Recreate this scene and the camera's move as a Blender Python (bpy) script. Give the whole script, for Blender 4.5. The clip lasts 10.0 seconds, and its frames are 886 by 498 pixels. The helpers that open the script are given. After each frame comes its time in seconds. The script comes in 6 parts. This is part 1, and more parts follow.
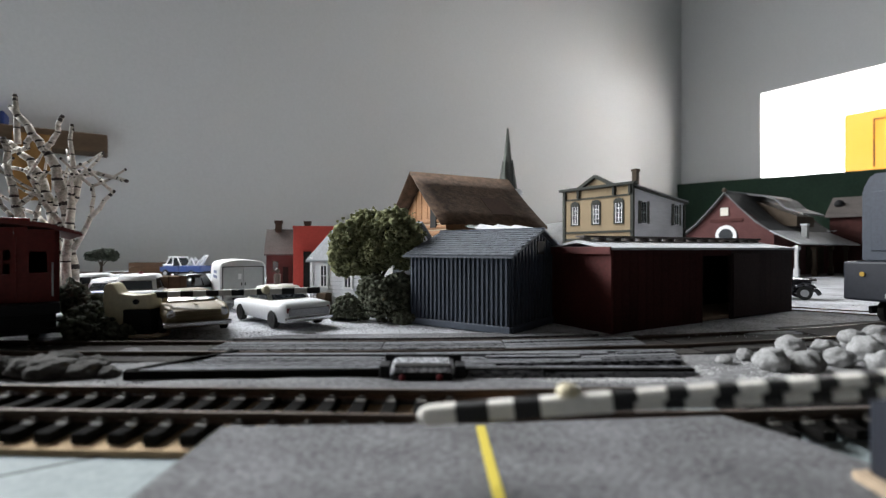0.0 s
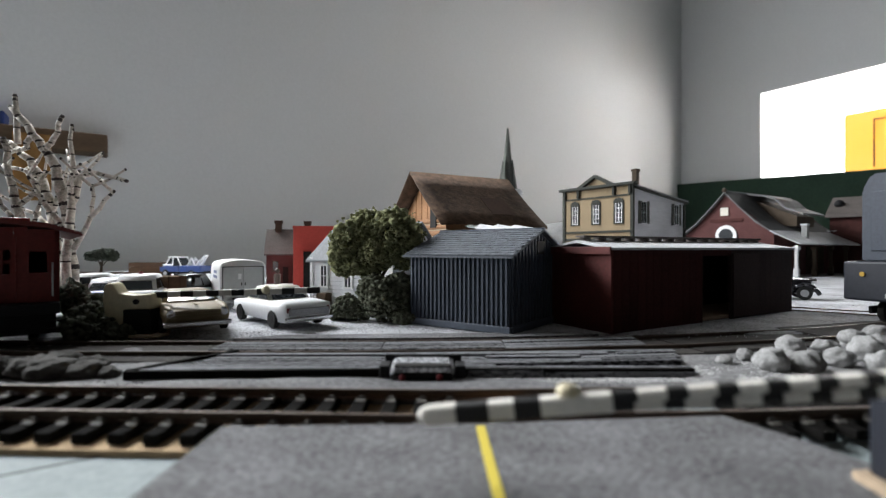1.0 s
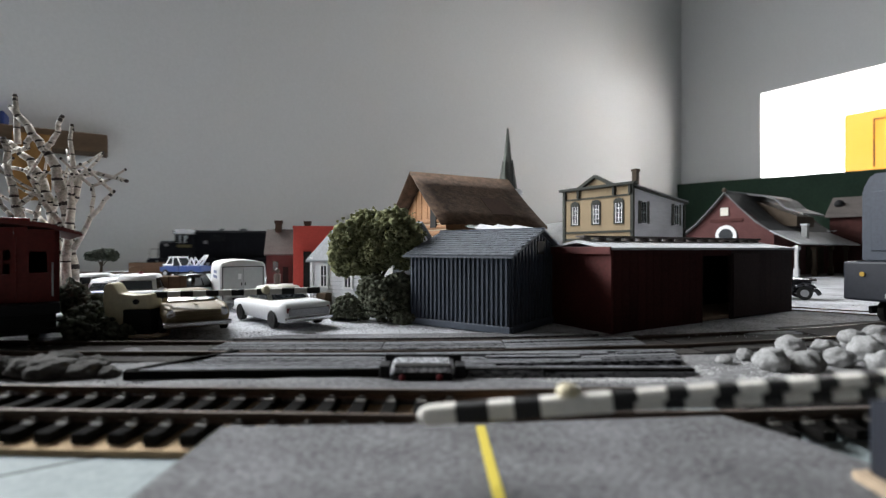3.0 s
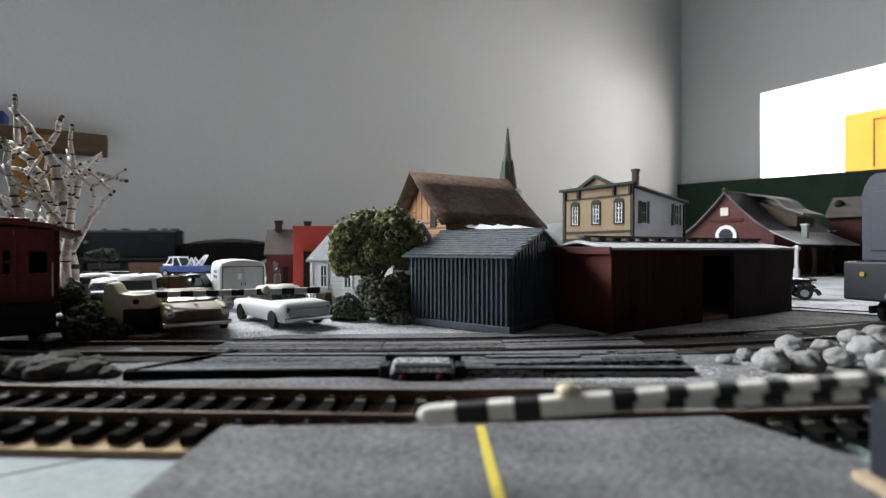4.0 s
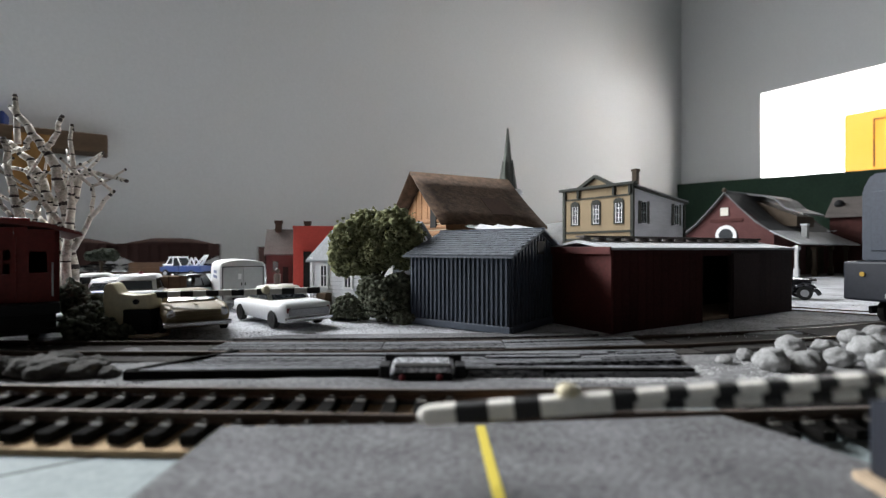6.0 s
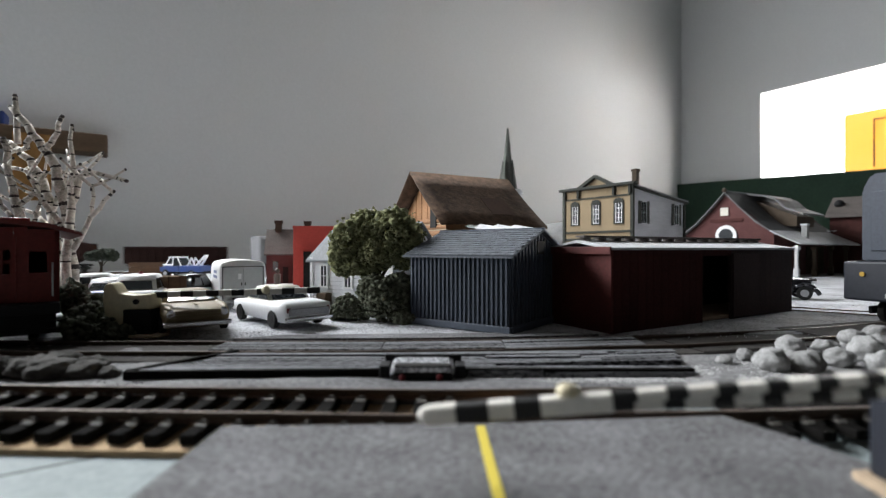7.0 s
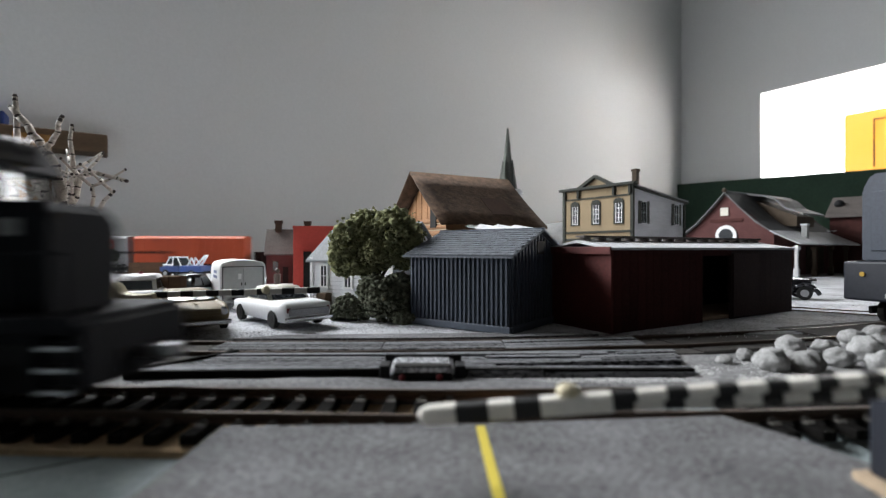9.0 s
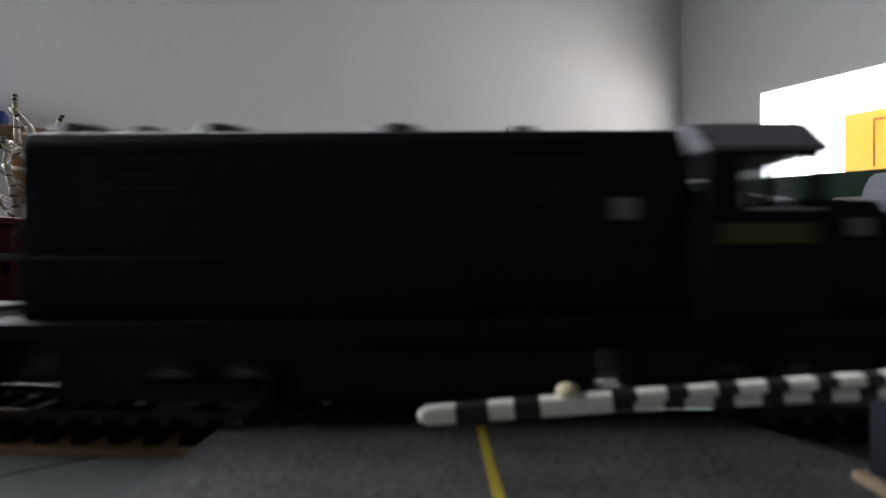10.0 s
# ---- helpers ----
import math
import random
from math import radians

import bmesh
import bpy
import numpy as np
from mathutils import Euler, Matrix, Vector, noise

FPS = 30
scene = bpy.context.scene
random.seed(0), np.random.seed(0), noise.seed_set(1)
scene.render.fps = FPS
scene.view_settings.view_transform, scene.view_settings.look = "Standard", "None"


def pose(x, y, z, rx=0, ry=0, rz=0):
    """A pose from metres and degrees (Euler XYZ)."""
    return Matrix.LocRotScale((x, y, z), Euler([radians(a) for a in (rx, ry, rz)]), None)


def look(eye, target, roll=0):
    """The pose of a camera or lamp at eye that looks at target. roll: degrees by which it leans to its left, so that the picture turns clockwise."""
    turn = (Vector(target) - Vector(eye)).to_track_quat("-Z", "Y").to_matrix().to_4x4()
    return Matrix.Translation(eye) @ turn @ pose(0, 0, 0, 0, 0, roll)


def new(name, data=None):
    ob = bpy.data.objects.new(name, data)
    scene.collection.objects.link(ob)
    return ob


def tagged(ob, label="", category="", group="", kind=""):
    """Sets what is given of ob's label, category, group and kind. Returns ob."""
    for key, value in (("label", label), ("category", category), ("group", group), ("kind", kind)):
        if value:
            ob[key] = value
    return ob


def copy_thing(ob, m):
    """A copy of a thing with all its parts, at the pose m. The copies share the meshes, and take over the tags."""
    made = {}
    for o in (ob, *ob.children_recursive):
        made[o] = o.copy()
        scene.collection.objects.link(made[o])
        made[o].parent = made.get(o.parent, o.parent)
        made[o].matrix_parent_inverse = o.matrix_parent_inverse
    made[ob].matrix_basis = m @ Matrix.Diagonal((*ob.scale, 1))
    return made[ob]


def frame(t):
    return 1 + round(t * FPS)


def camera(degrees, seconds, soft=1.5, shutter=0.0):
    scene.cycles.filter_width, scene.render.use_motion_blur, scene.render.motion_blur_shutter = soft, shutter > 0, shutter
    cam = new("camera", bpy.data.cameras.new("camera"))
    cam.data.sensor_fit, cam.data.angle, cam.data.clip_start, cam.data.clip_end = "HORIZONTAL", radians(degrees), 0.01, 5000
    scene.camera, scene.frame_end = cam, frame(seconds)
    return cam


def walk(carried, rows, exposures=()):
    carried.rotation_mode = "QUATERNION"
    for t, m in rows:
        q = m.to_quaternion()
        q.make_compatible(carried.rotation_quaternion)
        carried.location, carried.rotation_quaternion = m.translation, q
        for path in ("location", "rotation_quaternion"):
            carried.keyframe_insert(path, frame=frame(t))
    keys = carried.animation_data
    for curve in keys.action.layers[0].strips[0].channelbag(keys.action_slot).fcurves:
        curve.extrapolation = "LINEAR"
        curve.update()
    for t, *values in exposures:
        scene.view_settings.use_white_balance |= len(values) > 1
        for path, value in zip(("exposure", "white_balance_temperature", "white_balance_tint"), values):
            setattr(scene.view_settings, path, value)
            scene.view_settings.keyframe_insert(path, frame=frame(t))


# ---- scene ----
cam = camera(85, 10.0, soft=1.25, shutter=0.8)
cam.data.dof.use_dof, cam.data.dof.focus_distance, cam.data.dof.aperture_fstop = True, 0.27, 15.0
EYE = pose(0, 0, 0.042, 90, 0, 0)
walk(cam, [(0, EYE), (10.0, EYE)])

# ---- light ----
world = bpy.data.worlds.new("sky_world")
scene.world = world
world.use_nodes = True
wn = world.node_tree
sky = wn.nodes.new("ShaderNodeTexSky")
sky.sky_type, sky.sun_disc = "NISHITA", False
sky.sun_elevation, sky.sun_rotation = radians(40), radians(200)
wn.nodes["Background"].inputs[1].default_value = 0.12
wn.links.new(sky.outputs[0], wn.nodes["Background"].inputs[0])
scene.view_settings.exposure = 0.03

# room corner behind the town, and the two wall directions
CX, CY = 0.882, 1.790
UX, UY = -0.831, -0.556     # along the back wall, away from the corner
VX, VY = 0.556, -0.831      # along the side wall, away from the corner


def room(u, v, z):
    return (CX + UX * u + VX * v, CY + UY * u + VY * v, z)


def area_lamp(name, eye, target, sx, sy, watts, colour):
    d = bpy.data.lights.new(name, "AREA")
    d.shape, d.size, d.size_y, d.energy, d.color = "RECTANGLE", sx, sy, watts, colour
    ob = new(name, d)
    ob.matrix_world = look(eye, target)
    return ob


# daylight in the window openings (two are assumed, unseen beyond the view's edges)
area_lamp("window_light", room(-0.20, 0.60, 0.40), room(0.8, 0.32, 0.42), 0.66, 0.28, 22, (1.0, 0.985, 0.97))
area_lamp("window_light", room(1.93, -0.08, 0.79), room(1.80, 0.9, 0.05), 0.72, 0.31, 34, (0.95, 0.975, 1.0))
area_lamp("window_light", room(2.72, -0.06, 0.52), room(2.30, 0.75, 0.15), 0.60, 0.58, 30, (0.95, 0.975, 1.0))

# ---- materials ----
MM = 0.001


def material(name, base, rough=0.7, metal=0.0, vary=0.25, scale=400.0, bump=0.2, fine=6.0, spec=0.3, second=None, island=False, stretch=None, broad=0.8, contrast=1.0):
    m = bpy.data.materials.new(name)
    m.use_nodes = True
    nt = m.node_tree
    b = nt.nodes["Principled BSDF"]
    tc = nt.nodes.new("ShaderNodeTexCoord")
    vec = tc.outputs["Object"]
    if stretch:
        mp = nt.nodes.new("ShaderNodeMapping")
        mp.inputs["Scale"].default_value = stretch
        nt.links.new(vec, mp.inputs[0])
        vec = mp.outputs[0]
    n1, n2 = nt.nodes.new("ShaderNodeTexNoise"), nt.nodes.new("ShaderNodeTexNoise")
    n1.inputs["Scale"].default_value, n1.inputs["Detail"].default_value = scale * 0.18, 3
    n2.inputs["Scale"].default_value, n2.inputs["Detail"].default_value = scale * fine * 0.5, 5
    for n in (n1, n2):
        nt.links.new(vec, n.inputs["Vector"])
    mix = nt.nodes.new("ShaderNodeMath")
    mix.operation = "ADD"
    n2.inputs["Roughness"].default_value = 0.65
    wide, grain = nt.nodes.new("ShaderNodeMath"), nt.nodes.new("ShaderNodeMath")
    wide.operation = grain.operation = "MULTIPLY"
    wide.inputs[1].default_value, grain.inputs[1].default_value = broad, 2 - broad
    nt.links.new(n1.outputs[0], wide.inputs[0])
    nt.links.new(n2.outputs[0], grain.inputs[0])
    nt.links.new(wide.outputs[0], mix.inputs[0])
    nt.links.new(grain.outputs[0], mix.inputs[1])
    last = mix.outputs[0]
    if island:
        geo = nt.nodes.new("ShaderNodeNewGeometry")
        half = nt.nodes.new("ShaderNodeMath")
        half.operation = "MULTIPLY_ADD"
        half.inputs[1].default_value = 0.5
        nt.links.new(geo.outputs["Random Per Island"], half.inputs[0])
        nt.links.new(last, half.inputs[2])
        last = half.outputs[0]
    else:
        info = nt.nodes.new("ShaderNodeObjectInfo")
        half = nt.nodes.new("ShaderNodeMath")
        half.operation = "MULTIPLY_ADD"
        half.inputs[1].default_value = 0.22
        nt.links.new(info.outputs["Random"], half.inputs[0])
        nt.links.new(last, half.inputs[2])
        last = half.outputs[0]
    ramp = nt.nodes.new("ShaderNodeMapRange")
    ramp.inputs["From Min"].default_value, ramp.inputs["From Max"].default_value = 1.05 - 0.31 / contrast, 1.05 + 0.31 / contrast
    nt.links.new(last, ramp.inputs["Value"])
    col = nt.nodes.new("ShaderNodeMix")
    col.data_type = "RGBA"
    nt.links.new(ramp.outputs[0], col.inputs["Factor"])
    lo = second or tuple(c * (1 - vary) for c in base)
    hi = tuple(min(c * (1 + vary), 0.95) for c in base)
    col.inputs["A"].default_value = (*lo, 1)
    col.inputs["B"].default_value = (*hi, 1)
    nt.links.new(col.outputs["Result"], b.inputs["Base Color"])
    b.inputs["Roughness"].default_value = rough
    b.inputs["Metallic"].default_value = metal
    b.inputs["Specular IOR Level"].default_value = spec
    if bump:
        bp = nt.nodes.new("ShaderNodeBump")
        bp.inputs["Strength"].default_value, bp.inputs["Distance"].default_value = bump, 0.5 / (scale * fine)
        nt.links.new(n2.outputs[0], bp.inputs["Height"])
        nt.links.new(bp.outputs[0], b.inputs["Normal"])
    return m


def glowing(name, colour, strength):
    m = bpy.data.materials.new(name)
    m.use_nodes = True
    nt = m.node_tree
    nt.nodes.remove(nt.nodes["Principled BSDF"])
    e = nt.nodes.new("ShaderNodeEmission")
    e.inputs[0].default_value, e.inputs[1].default_value = (*colour, 1), strength
    nt.links.new(e.outputs[0], nt.nodes["Material Output"].inputs[0])
    return m


def clear(name, tint=(0.85, 0.9, 0.92), rough=0.03):
    m = bpy.data.materials.new(name)
    m.use_nodes = True
    b = m.node_tree.nodes["Principled BSDF"]
    b.inputs["Base Color"].default_value = (*tint, 1)
    b.inputs["Roughness"].default_value = rough
    b.inputs["Transmission Weight"].default_value = 1.0
    b.inputs["IOR"].default_value = 1.05
    return m


PLASTER = material("plaster", (0.575, 0.578, 0.58), 0.9, vary=0.05, scale=14, bump=0.12, fine=30)
# walls beyond the view, darkened so that less light bounces back
DARKWALL = material("dark_unseen_wall", (0.022, 0.016, 0.012), 0.7, vary=0.3, scale=25)
# unseen ceiling and floor; their tones are set for the bounce light
CEIL = material("ceiling_plaster", (0.13, 0.127, 0.12), 0.9, vary=0.05, scale=10, bump=0.1)
FLOORM = material("floor_boards", (0.05, 0.038, 0.028), 0.6, vary=0.3, scale=20)
GREEN = material("green_board", (0.014, 0.034, 0.021), 0.8, vary=0.3, scale=60)
TABLE = material("painted_board", (0.20, 0.235, 0.24), 0.7, vary=0.22, scale=160, bump=0.3)
GRAVEL = material("fine_gravel", (0.35, 0.357, 0.375), 0.95, vary=0.7, scale=380, bump=1.0, fine=5, broad=0.6, contrast=1.4)
BALLAST = material("dark_ballast", (0.026, 0.023, 0.021), 0.95, vary=0.6, scale=500, bump=1.0, fine=4, broad=0.5)
DIRT = material("grey_ballast", (0.12, 0.12, 0.122), 0.95, vary=0.8, broad=0.5, scale=500, bump=1.0, fine=4)
ASPHALT = material("felt_asphalt", (0.140, 0.140, 0.145), 0.95, vary=0.6, scale=560, bump=1.0, fine=5, broad=0.5, stretch=(0.55, 1.2, 1.0), contrast=1.2)
YELLOW = material("yellow_line", (0.52, 0.42, 0.06), 0.8, vary=0.2, scale=500)
CORK = material("cork", (0.45, 0.32, 0.19), 0.95, vary=0.35, scale=700)
RAIL = material("rusty_rail", (0.075, 0.050, 0.036), 0.45, 0.5, vary=0.4, scale=500)
RAILTOP = material("rail_head", (0.075, 0.055, 0.044), 0.6, 0.35, vary=0.3, scale=600)
DARKSTEEL = material("dark_steel", (0.06, 0.058, 0.056), 0.5, 0.5, vary=0.3, scale=500, bump=0.1)
TIE = material("black_tie", (0.009, 0.0085, 0.008), 0.9, vary=0.5, scale=700, bump=0.6, spec=0.02)
SPIKE = material("dusty_tie_plate", (0.15, 0.142, 0.13), 0.7, vary=0.4, scale=900)
PLANK = material("weathered_plank", (0.10, 0.102, 0.108), 0.95, vary=0.9, scale=560, bump=1.0, stretch=(0.3, 1.7, 1.0), broad=0.4, spec=0.15, contrast=1.9)
BLACK = material("black_plastic", (0.010, 0.010, 0.011), 0.65, vary=0.3, scale=500, bump=0.1, spec=0.18)
# one paint in two tones: shade put into the sides, light into the tops
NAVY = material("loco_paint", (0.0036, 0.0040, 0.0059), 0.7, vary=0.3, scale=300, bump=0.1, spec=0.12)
NAVYLIT = material("loco_paint_lit", (0.085, 0.088, 0.098), 0.6, vary=0.25, scale=300, bump=0.1)
STEEL = material("dull_steel", (0.35, 0.35, 0.36), 0.35, 0.8, vary=0.3, scale=500, bump=0.1)
WHITEP = material("white_paint", (0.88, 0.88, 0.88), 0.45, vary=0.08, scale=300, bump=0.08)
CREAM = material("cream_plastic", (0.58, 0.52, 0.36), 0.45, vary=0.14, scale=260, bump=0.1, spec=0.4)
GATEW = material("gate_white", (0.62, 0.60, 0.555), 0.55, vary=0.15, scale=500, bump=0.3)
GATEB = material("gate_black", (0.012, 0.012, 0.012), 0.6, vary=0.3, scale=500, bump=0.3)
CARD = material("tan_card", (0.38, 0.29, 0.20), 0.9, vary=0.15, scale=400)
SHEDM = material("blue_grey_metal", (0.064, 0.076, 0.100), 0.55, 0.1, vary=0.22, scale=400, bump=0.2)
SHINGLE1 = material("grey_shingle_piece", (0.105, 0.115, 0.133), 0.9, vary=0.45, scale=700, bump=0.8)
SHINGLE = material("grey_shingle", (0.105, 0.115, 0.133), 0.9, vary=0.45, scale=700, bump=0.8, island=True)
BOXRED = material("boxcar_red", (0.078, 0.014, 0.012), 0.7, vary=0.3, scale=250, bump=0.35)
# the same red darkened for the long side; its shade is in the colour
BOXSHADE = material("boxcar_red_shade", (0.046, 0.0105, 0.009), 0.75, vary=0.4, scale=250, bump=0.35, spec=0.15)
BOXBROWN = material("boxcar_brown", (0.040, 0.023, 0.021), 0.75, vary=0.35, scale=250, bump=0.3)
SNOWROOF = material("pale_dusty_roof", (0.52, 0.53, 0.55), 0.9, vary=0.3, scale=350, bump=0.5)
ROOFDARK = material("dark_brown_roof", (0.105, 0.092, 0.086), 0.9, vary=0.4, scale=350, bump=0.5)
FROST = material("pale_grit", (0.42, 0.42, 0.42), 0.95, vary=0.4, scale=500, bump=0.5, island=True)
ROOFMID = material("weathered_grey_roof", (0.145, 0.145, 0.15), 0.9, vary=0.35, scale=300, bump=0.5)
ROOFGREY = material("grey_roof", (0.25, 0.26, 0.275), 0.9, vary=0.3, scale=350, bump=0.5)
BARNROOF = material("brown_paper_roof", (0.088, 0.054, 0.035), 0.95, vary=0.42, scale=110, bump=0.6, fine=5, contrast=1.5)
PATCH = material("dark_roof_patch", (0.066, 0.036, 0.024), 0.95, vary=0.3, scale=300)
LOGM = material("orange_log", (0.31, 0.165, 0.082), 0.8, vary=0.35, scale=420, bump=0.5, stretch=(2.0, 0.3, 2.0))
BRICK = material("red_brick", (0.065, 0.023, 0.02), 0.9, vary=0.35, scale=700, bump=0.5)
BRICKPINK = material("faded_brick", (0.10, 0.042, 0.040), 0.9, vary=0.3, scale=600, bump=0.5)
ORANGERED = material("bright_red_card", (0.42, 0.060, 0.045), 0.8, vary=0.18, scale=260, bump=0.2)
DARK = material("dark_opening", (0.012, 0.011, 0.010), 0.8, vary=0.3, scale=300, bump=0)
CLAP = material("white_clapboard", (0.80, 0.81, 0.83), 0.75, vary=0.12, scale=400, bump=0.25)
TAN = material("tan_stucco", (0.235, 0.18, 0.11), 0.85, vary=0.14, scale=400, bump=0.2)
OLIVE = material("olive_trim", (0.020, 0.022, 0.017), 0.7, vary=0.3, scale=400)
SIDEGREY = material("pale_grey_siding", (0.74, 0.74, 0.77), 0.85, vary=0.16, scale=500, bump=0.4, stretch=(0.5, 0.5, 3))
STONED = material("dark_grey_stone", (0.06, 0.057, 0.053), 0.95, vary=0.4, scale=330, bump=0.9)
STONEG = material("grey_stone", (0.245, 0.245, 0.243), 0.95, vary=0.4, scale=330, bump=0.9)
STEEPLEM = material("slate_green", (0.085, 0.092, 0.082), 0.85, vary=0.35, scale=400)
LEAF = material("foam_foliage", (0.145, 0.15, 0.076), 0.95, vary=0.55, scale=900, bump=1.0, island=True)
LEAFDD = material("blackish_foliage", (0.016, 0.020, 0.013), 0.95, vary=0.5, scale=900, bump=1.0, island=True)
LEAFD = material("dark_foliage", (0.045, 0.050, 0.036), 0.95, vary=0.5, scale=900, bump=1.0, island=True)
LEAFG = material("grey_green_foliage", (0.088, 0.094, 0.066), 0.95, vary=0.5, scale=900, bump=1.0, island=True)
BARK = material("dark_bark", (0.06, 0.045, 0.032), 0.9, vary=0.4, scale=500)
BIRCH = material("birch_bark", (0.37, 0.34, 0.30), 0.75, vary=0.6, scale=260, bump=0.5)
BIRCHB = material("black_bark_ring", (0.03, 0.024, 0.022), 0.8, vary=0.3, scale=400)
CABOOSE = material("caboose_red", (0.14, 0.016, 0.013), 0.45, vary=0.25, scale=250, bump=0.2)
CABROOF = material("caboose_roof_red", (0.10, 0.017, 0.014), 0.5, vary=0.25, scale=250, bump=0.2)
CARTAN = material("tan_car_paint", (0.19, 0.148, 0.08), 0.55, vary=0.15, scale=200, bump=0, spec=0.35)
CARWHITE = material("white_car_paint", (0.82, 0.83, 0.85), 0.35, vary=0.05, scale=200, bump=0, spec=0.6)
CARBLUE = material("blue_car_paint", (0.016, 0.055, 0.22), 0.3, vary=0.12, scale=200, bump=0, spec=0.6)
CARTEAL = material("pale_teal_paint", (0.30, 0.37, 0.38), 0.3, vary=0.1, scale=200, bump=0, spec=0.6)
CARBLACK = material("black_car_paint", (0.015, 0.015, 0.018), 0.25, vary=0.2, scale=200, bump=0, spec=0.6)
BEIGE = material("beige_roof_paint", (0.58, 0.55, 0.48), 0.4, vary=0.15, scale=200, bump=0, spec=0.5)
TYRE = material("tyre_rubber", (0.016, 0.016, 0.016), 0.8, vary=0.2, scale=400, bump=0.1)
CHROME = material("chrome", (0.7, 0.7, 0.72), 0.15, 1.0, vary=0.1, scale=300, bump=0)
GLASSD = material("dark_glass", (0.03, 0.035, 0.04), 0.08, vary=0.2, scale=300, bump=0, spec=0.7)
GLASS = clear("window_glass")
CABGLASS = clear("cab_glass", (0.92, 0.95, 0.97), 0.02)
CABGLASS.node_tree.nodes["Principled BSDF"].inputs["IOR"].default_value = 1.5
REDLAMP = material("red_lamp", (0.16, 0.02, 0.025), 0.4, vary=0.1, scale=300, bump=0)
AMBER = material("amber_lamp", (0.36, 0.23, 0.04), 0.3, vary=0.1, scale=300, bump=0)
VANGREY = material("pale_grey_paint", (0.52, 0.53, 0.53), 0.45, vary=0.08, scale=200, bump=0.05)
WOODM = material("brown_wood", (0.078, 0.050, 0.030), 0.8, vary=0.35, scale=250, bump=0.4, stretch=(0.3, 2, 2))
CRATE = material("crate_wood", (0.095, 0.052, 0.028), 0.85, vary=0.3, scale=400, bump=0.4)
HOPPERB = material("dark_hopper", (0.013, 0.012, 0.012), 0.9, vary=0.3, scale=300, bump=0.3, spec=0.04)
HOPPERR = material("brown_hopper", (0.020, 0.0105, 0.009), 0.9, vary=0.3, scale=300, bump=0.3, spec=0.04)
COAL = material("coal_load", (0.016, 0.014, 0.013), 0.8, vary=0.5, scale=600, bump=1.0, spec=0.04)
ORELOAD = material("brown_load", (0.020, 0.011, 0.009), 0.9, vary=0.5, scale=600, bump=1.0, spec=0.04)
SILVER = material("silver_car_paint", (0.18, 0.184, 0.188), 0.5, 0.15, vary=0.14, scale=200, bump=0.2)
ORANGE = material("orange_car_paint", (0.39, 0.063, 0.022), 0.5, vary=0.14, scale=200, bump=0.15)
GREYBAR = material("grey_lettering", (0.20, 0.20, 0.21), 0.7, vary=0.2, scale=300, bump=0)
REDBAR = material("red_emblem", (0.28, 0.04, 0.035), 0.6, vary=0.1, scale=300, bump=0)
YELBAR = material("dull_yellow_lettering", (0.07, 0.058, 0.02), 0.7, vary=0.2, scale=300, bump=0)
PALEBAR = material("pale_number_panel", (0.16, 0.155, 0.155), 0.7, vary=0.2, scale=300, bump=0)
DUSKBLUE = material("dusk_blue_paint", (0.030, 0.037, 0.051), 0.5, vary=0.2, scale=250, bump=0.15)
DUSKDARK = material("dusk_dark_paint", (0.013, 0.015, 0.021), 0.5, vary=0.25, scale=250, bump=0.15)
MUSTARD = material("mustard_card", (0.21, 0.11, 0.034), 0.8, vary=0.2, scale=60, bump=0.1)
COBALT = material("cobalt_card", (0.02, 0.035, 0.13), 0.6, vary=0.2, scale=60, bump=0.1)
FIGURE = material("figurine_paint", (0.075, 0.055, 0.045), 0.7, vary=0.3, scale=800)
SKYGLOW = glowing("overcast_sky", (0.97, 0.985, 1.0), 6.0)

# ---- mesh tools, in millimetres ----


CUBE = [(x, y, z) for x in (-0.5, 0.5) for y in (-0.5, 0.5) for z in (-0.5, 0.5)]
CUBE_F = ((0, 1, 3, 2), (4, 6, 7, 5), (0, 4, 5, 1), (2, 3, 7, 6), (0, 2, 6, 4), (1, 5, 7, 3))


def cube(bm, m):
    vs = [bm.verts.new(m @ Vector(p)) for p in CUBE]
    for q in CUBE_F:
        bm.faces.new([vs[i] for i in q])
    return vs


def box(bm, cx, cy, cz, sx, sy, sz, rz=0.0, ry=0.0, bevel=0.0):
    m = Matrix.Translation((cx, cy, cz)) @ Euler((0, radians(ry), radians(rz))).to_matrix().to_4x4() @ Matrix.Diagonal((sx, sy, sz, 1))
    vs = cube(bm, m)
    if bevel:
        es = {e for v in vs for e in v.link_edges}
        bmesh.ops.bevel(bm, geom=list(es), offset=bevel, segments=2, affect="EDGES", profile=0.5)


def rod(bm, p, q, r0, r1=None, n=8):
    p, q = Vector(p), Vector(q)
    d = q - p
    m = Matrix.Translation((p + q) / 2) @ d.to_track_quat("Z", "Y").to_matrix().to_4x4()
    r1, h = r0 if r1 is None else r1, d.length / 2
    turns = [(math.cos(2 * math.pi * i / n), math.sin(2 * math.pi * i / n)) for i in range(n)]
    a = [bm.verts.new(m @ Vector((c * r0, s * r0, -h))) for c, s in turns]
    b = [bm.verts.new(m @ Vector((c * r1, s * r1, h))) for c, s in turns]
    bm.faces.new(a[::-1])
    bm.faces.new(b)
    for i in range(n):
        bm.faces.new((a[i], a[(i + 1) % n], b[(i + 1) % n], b[i]))


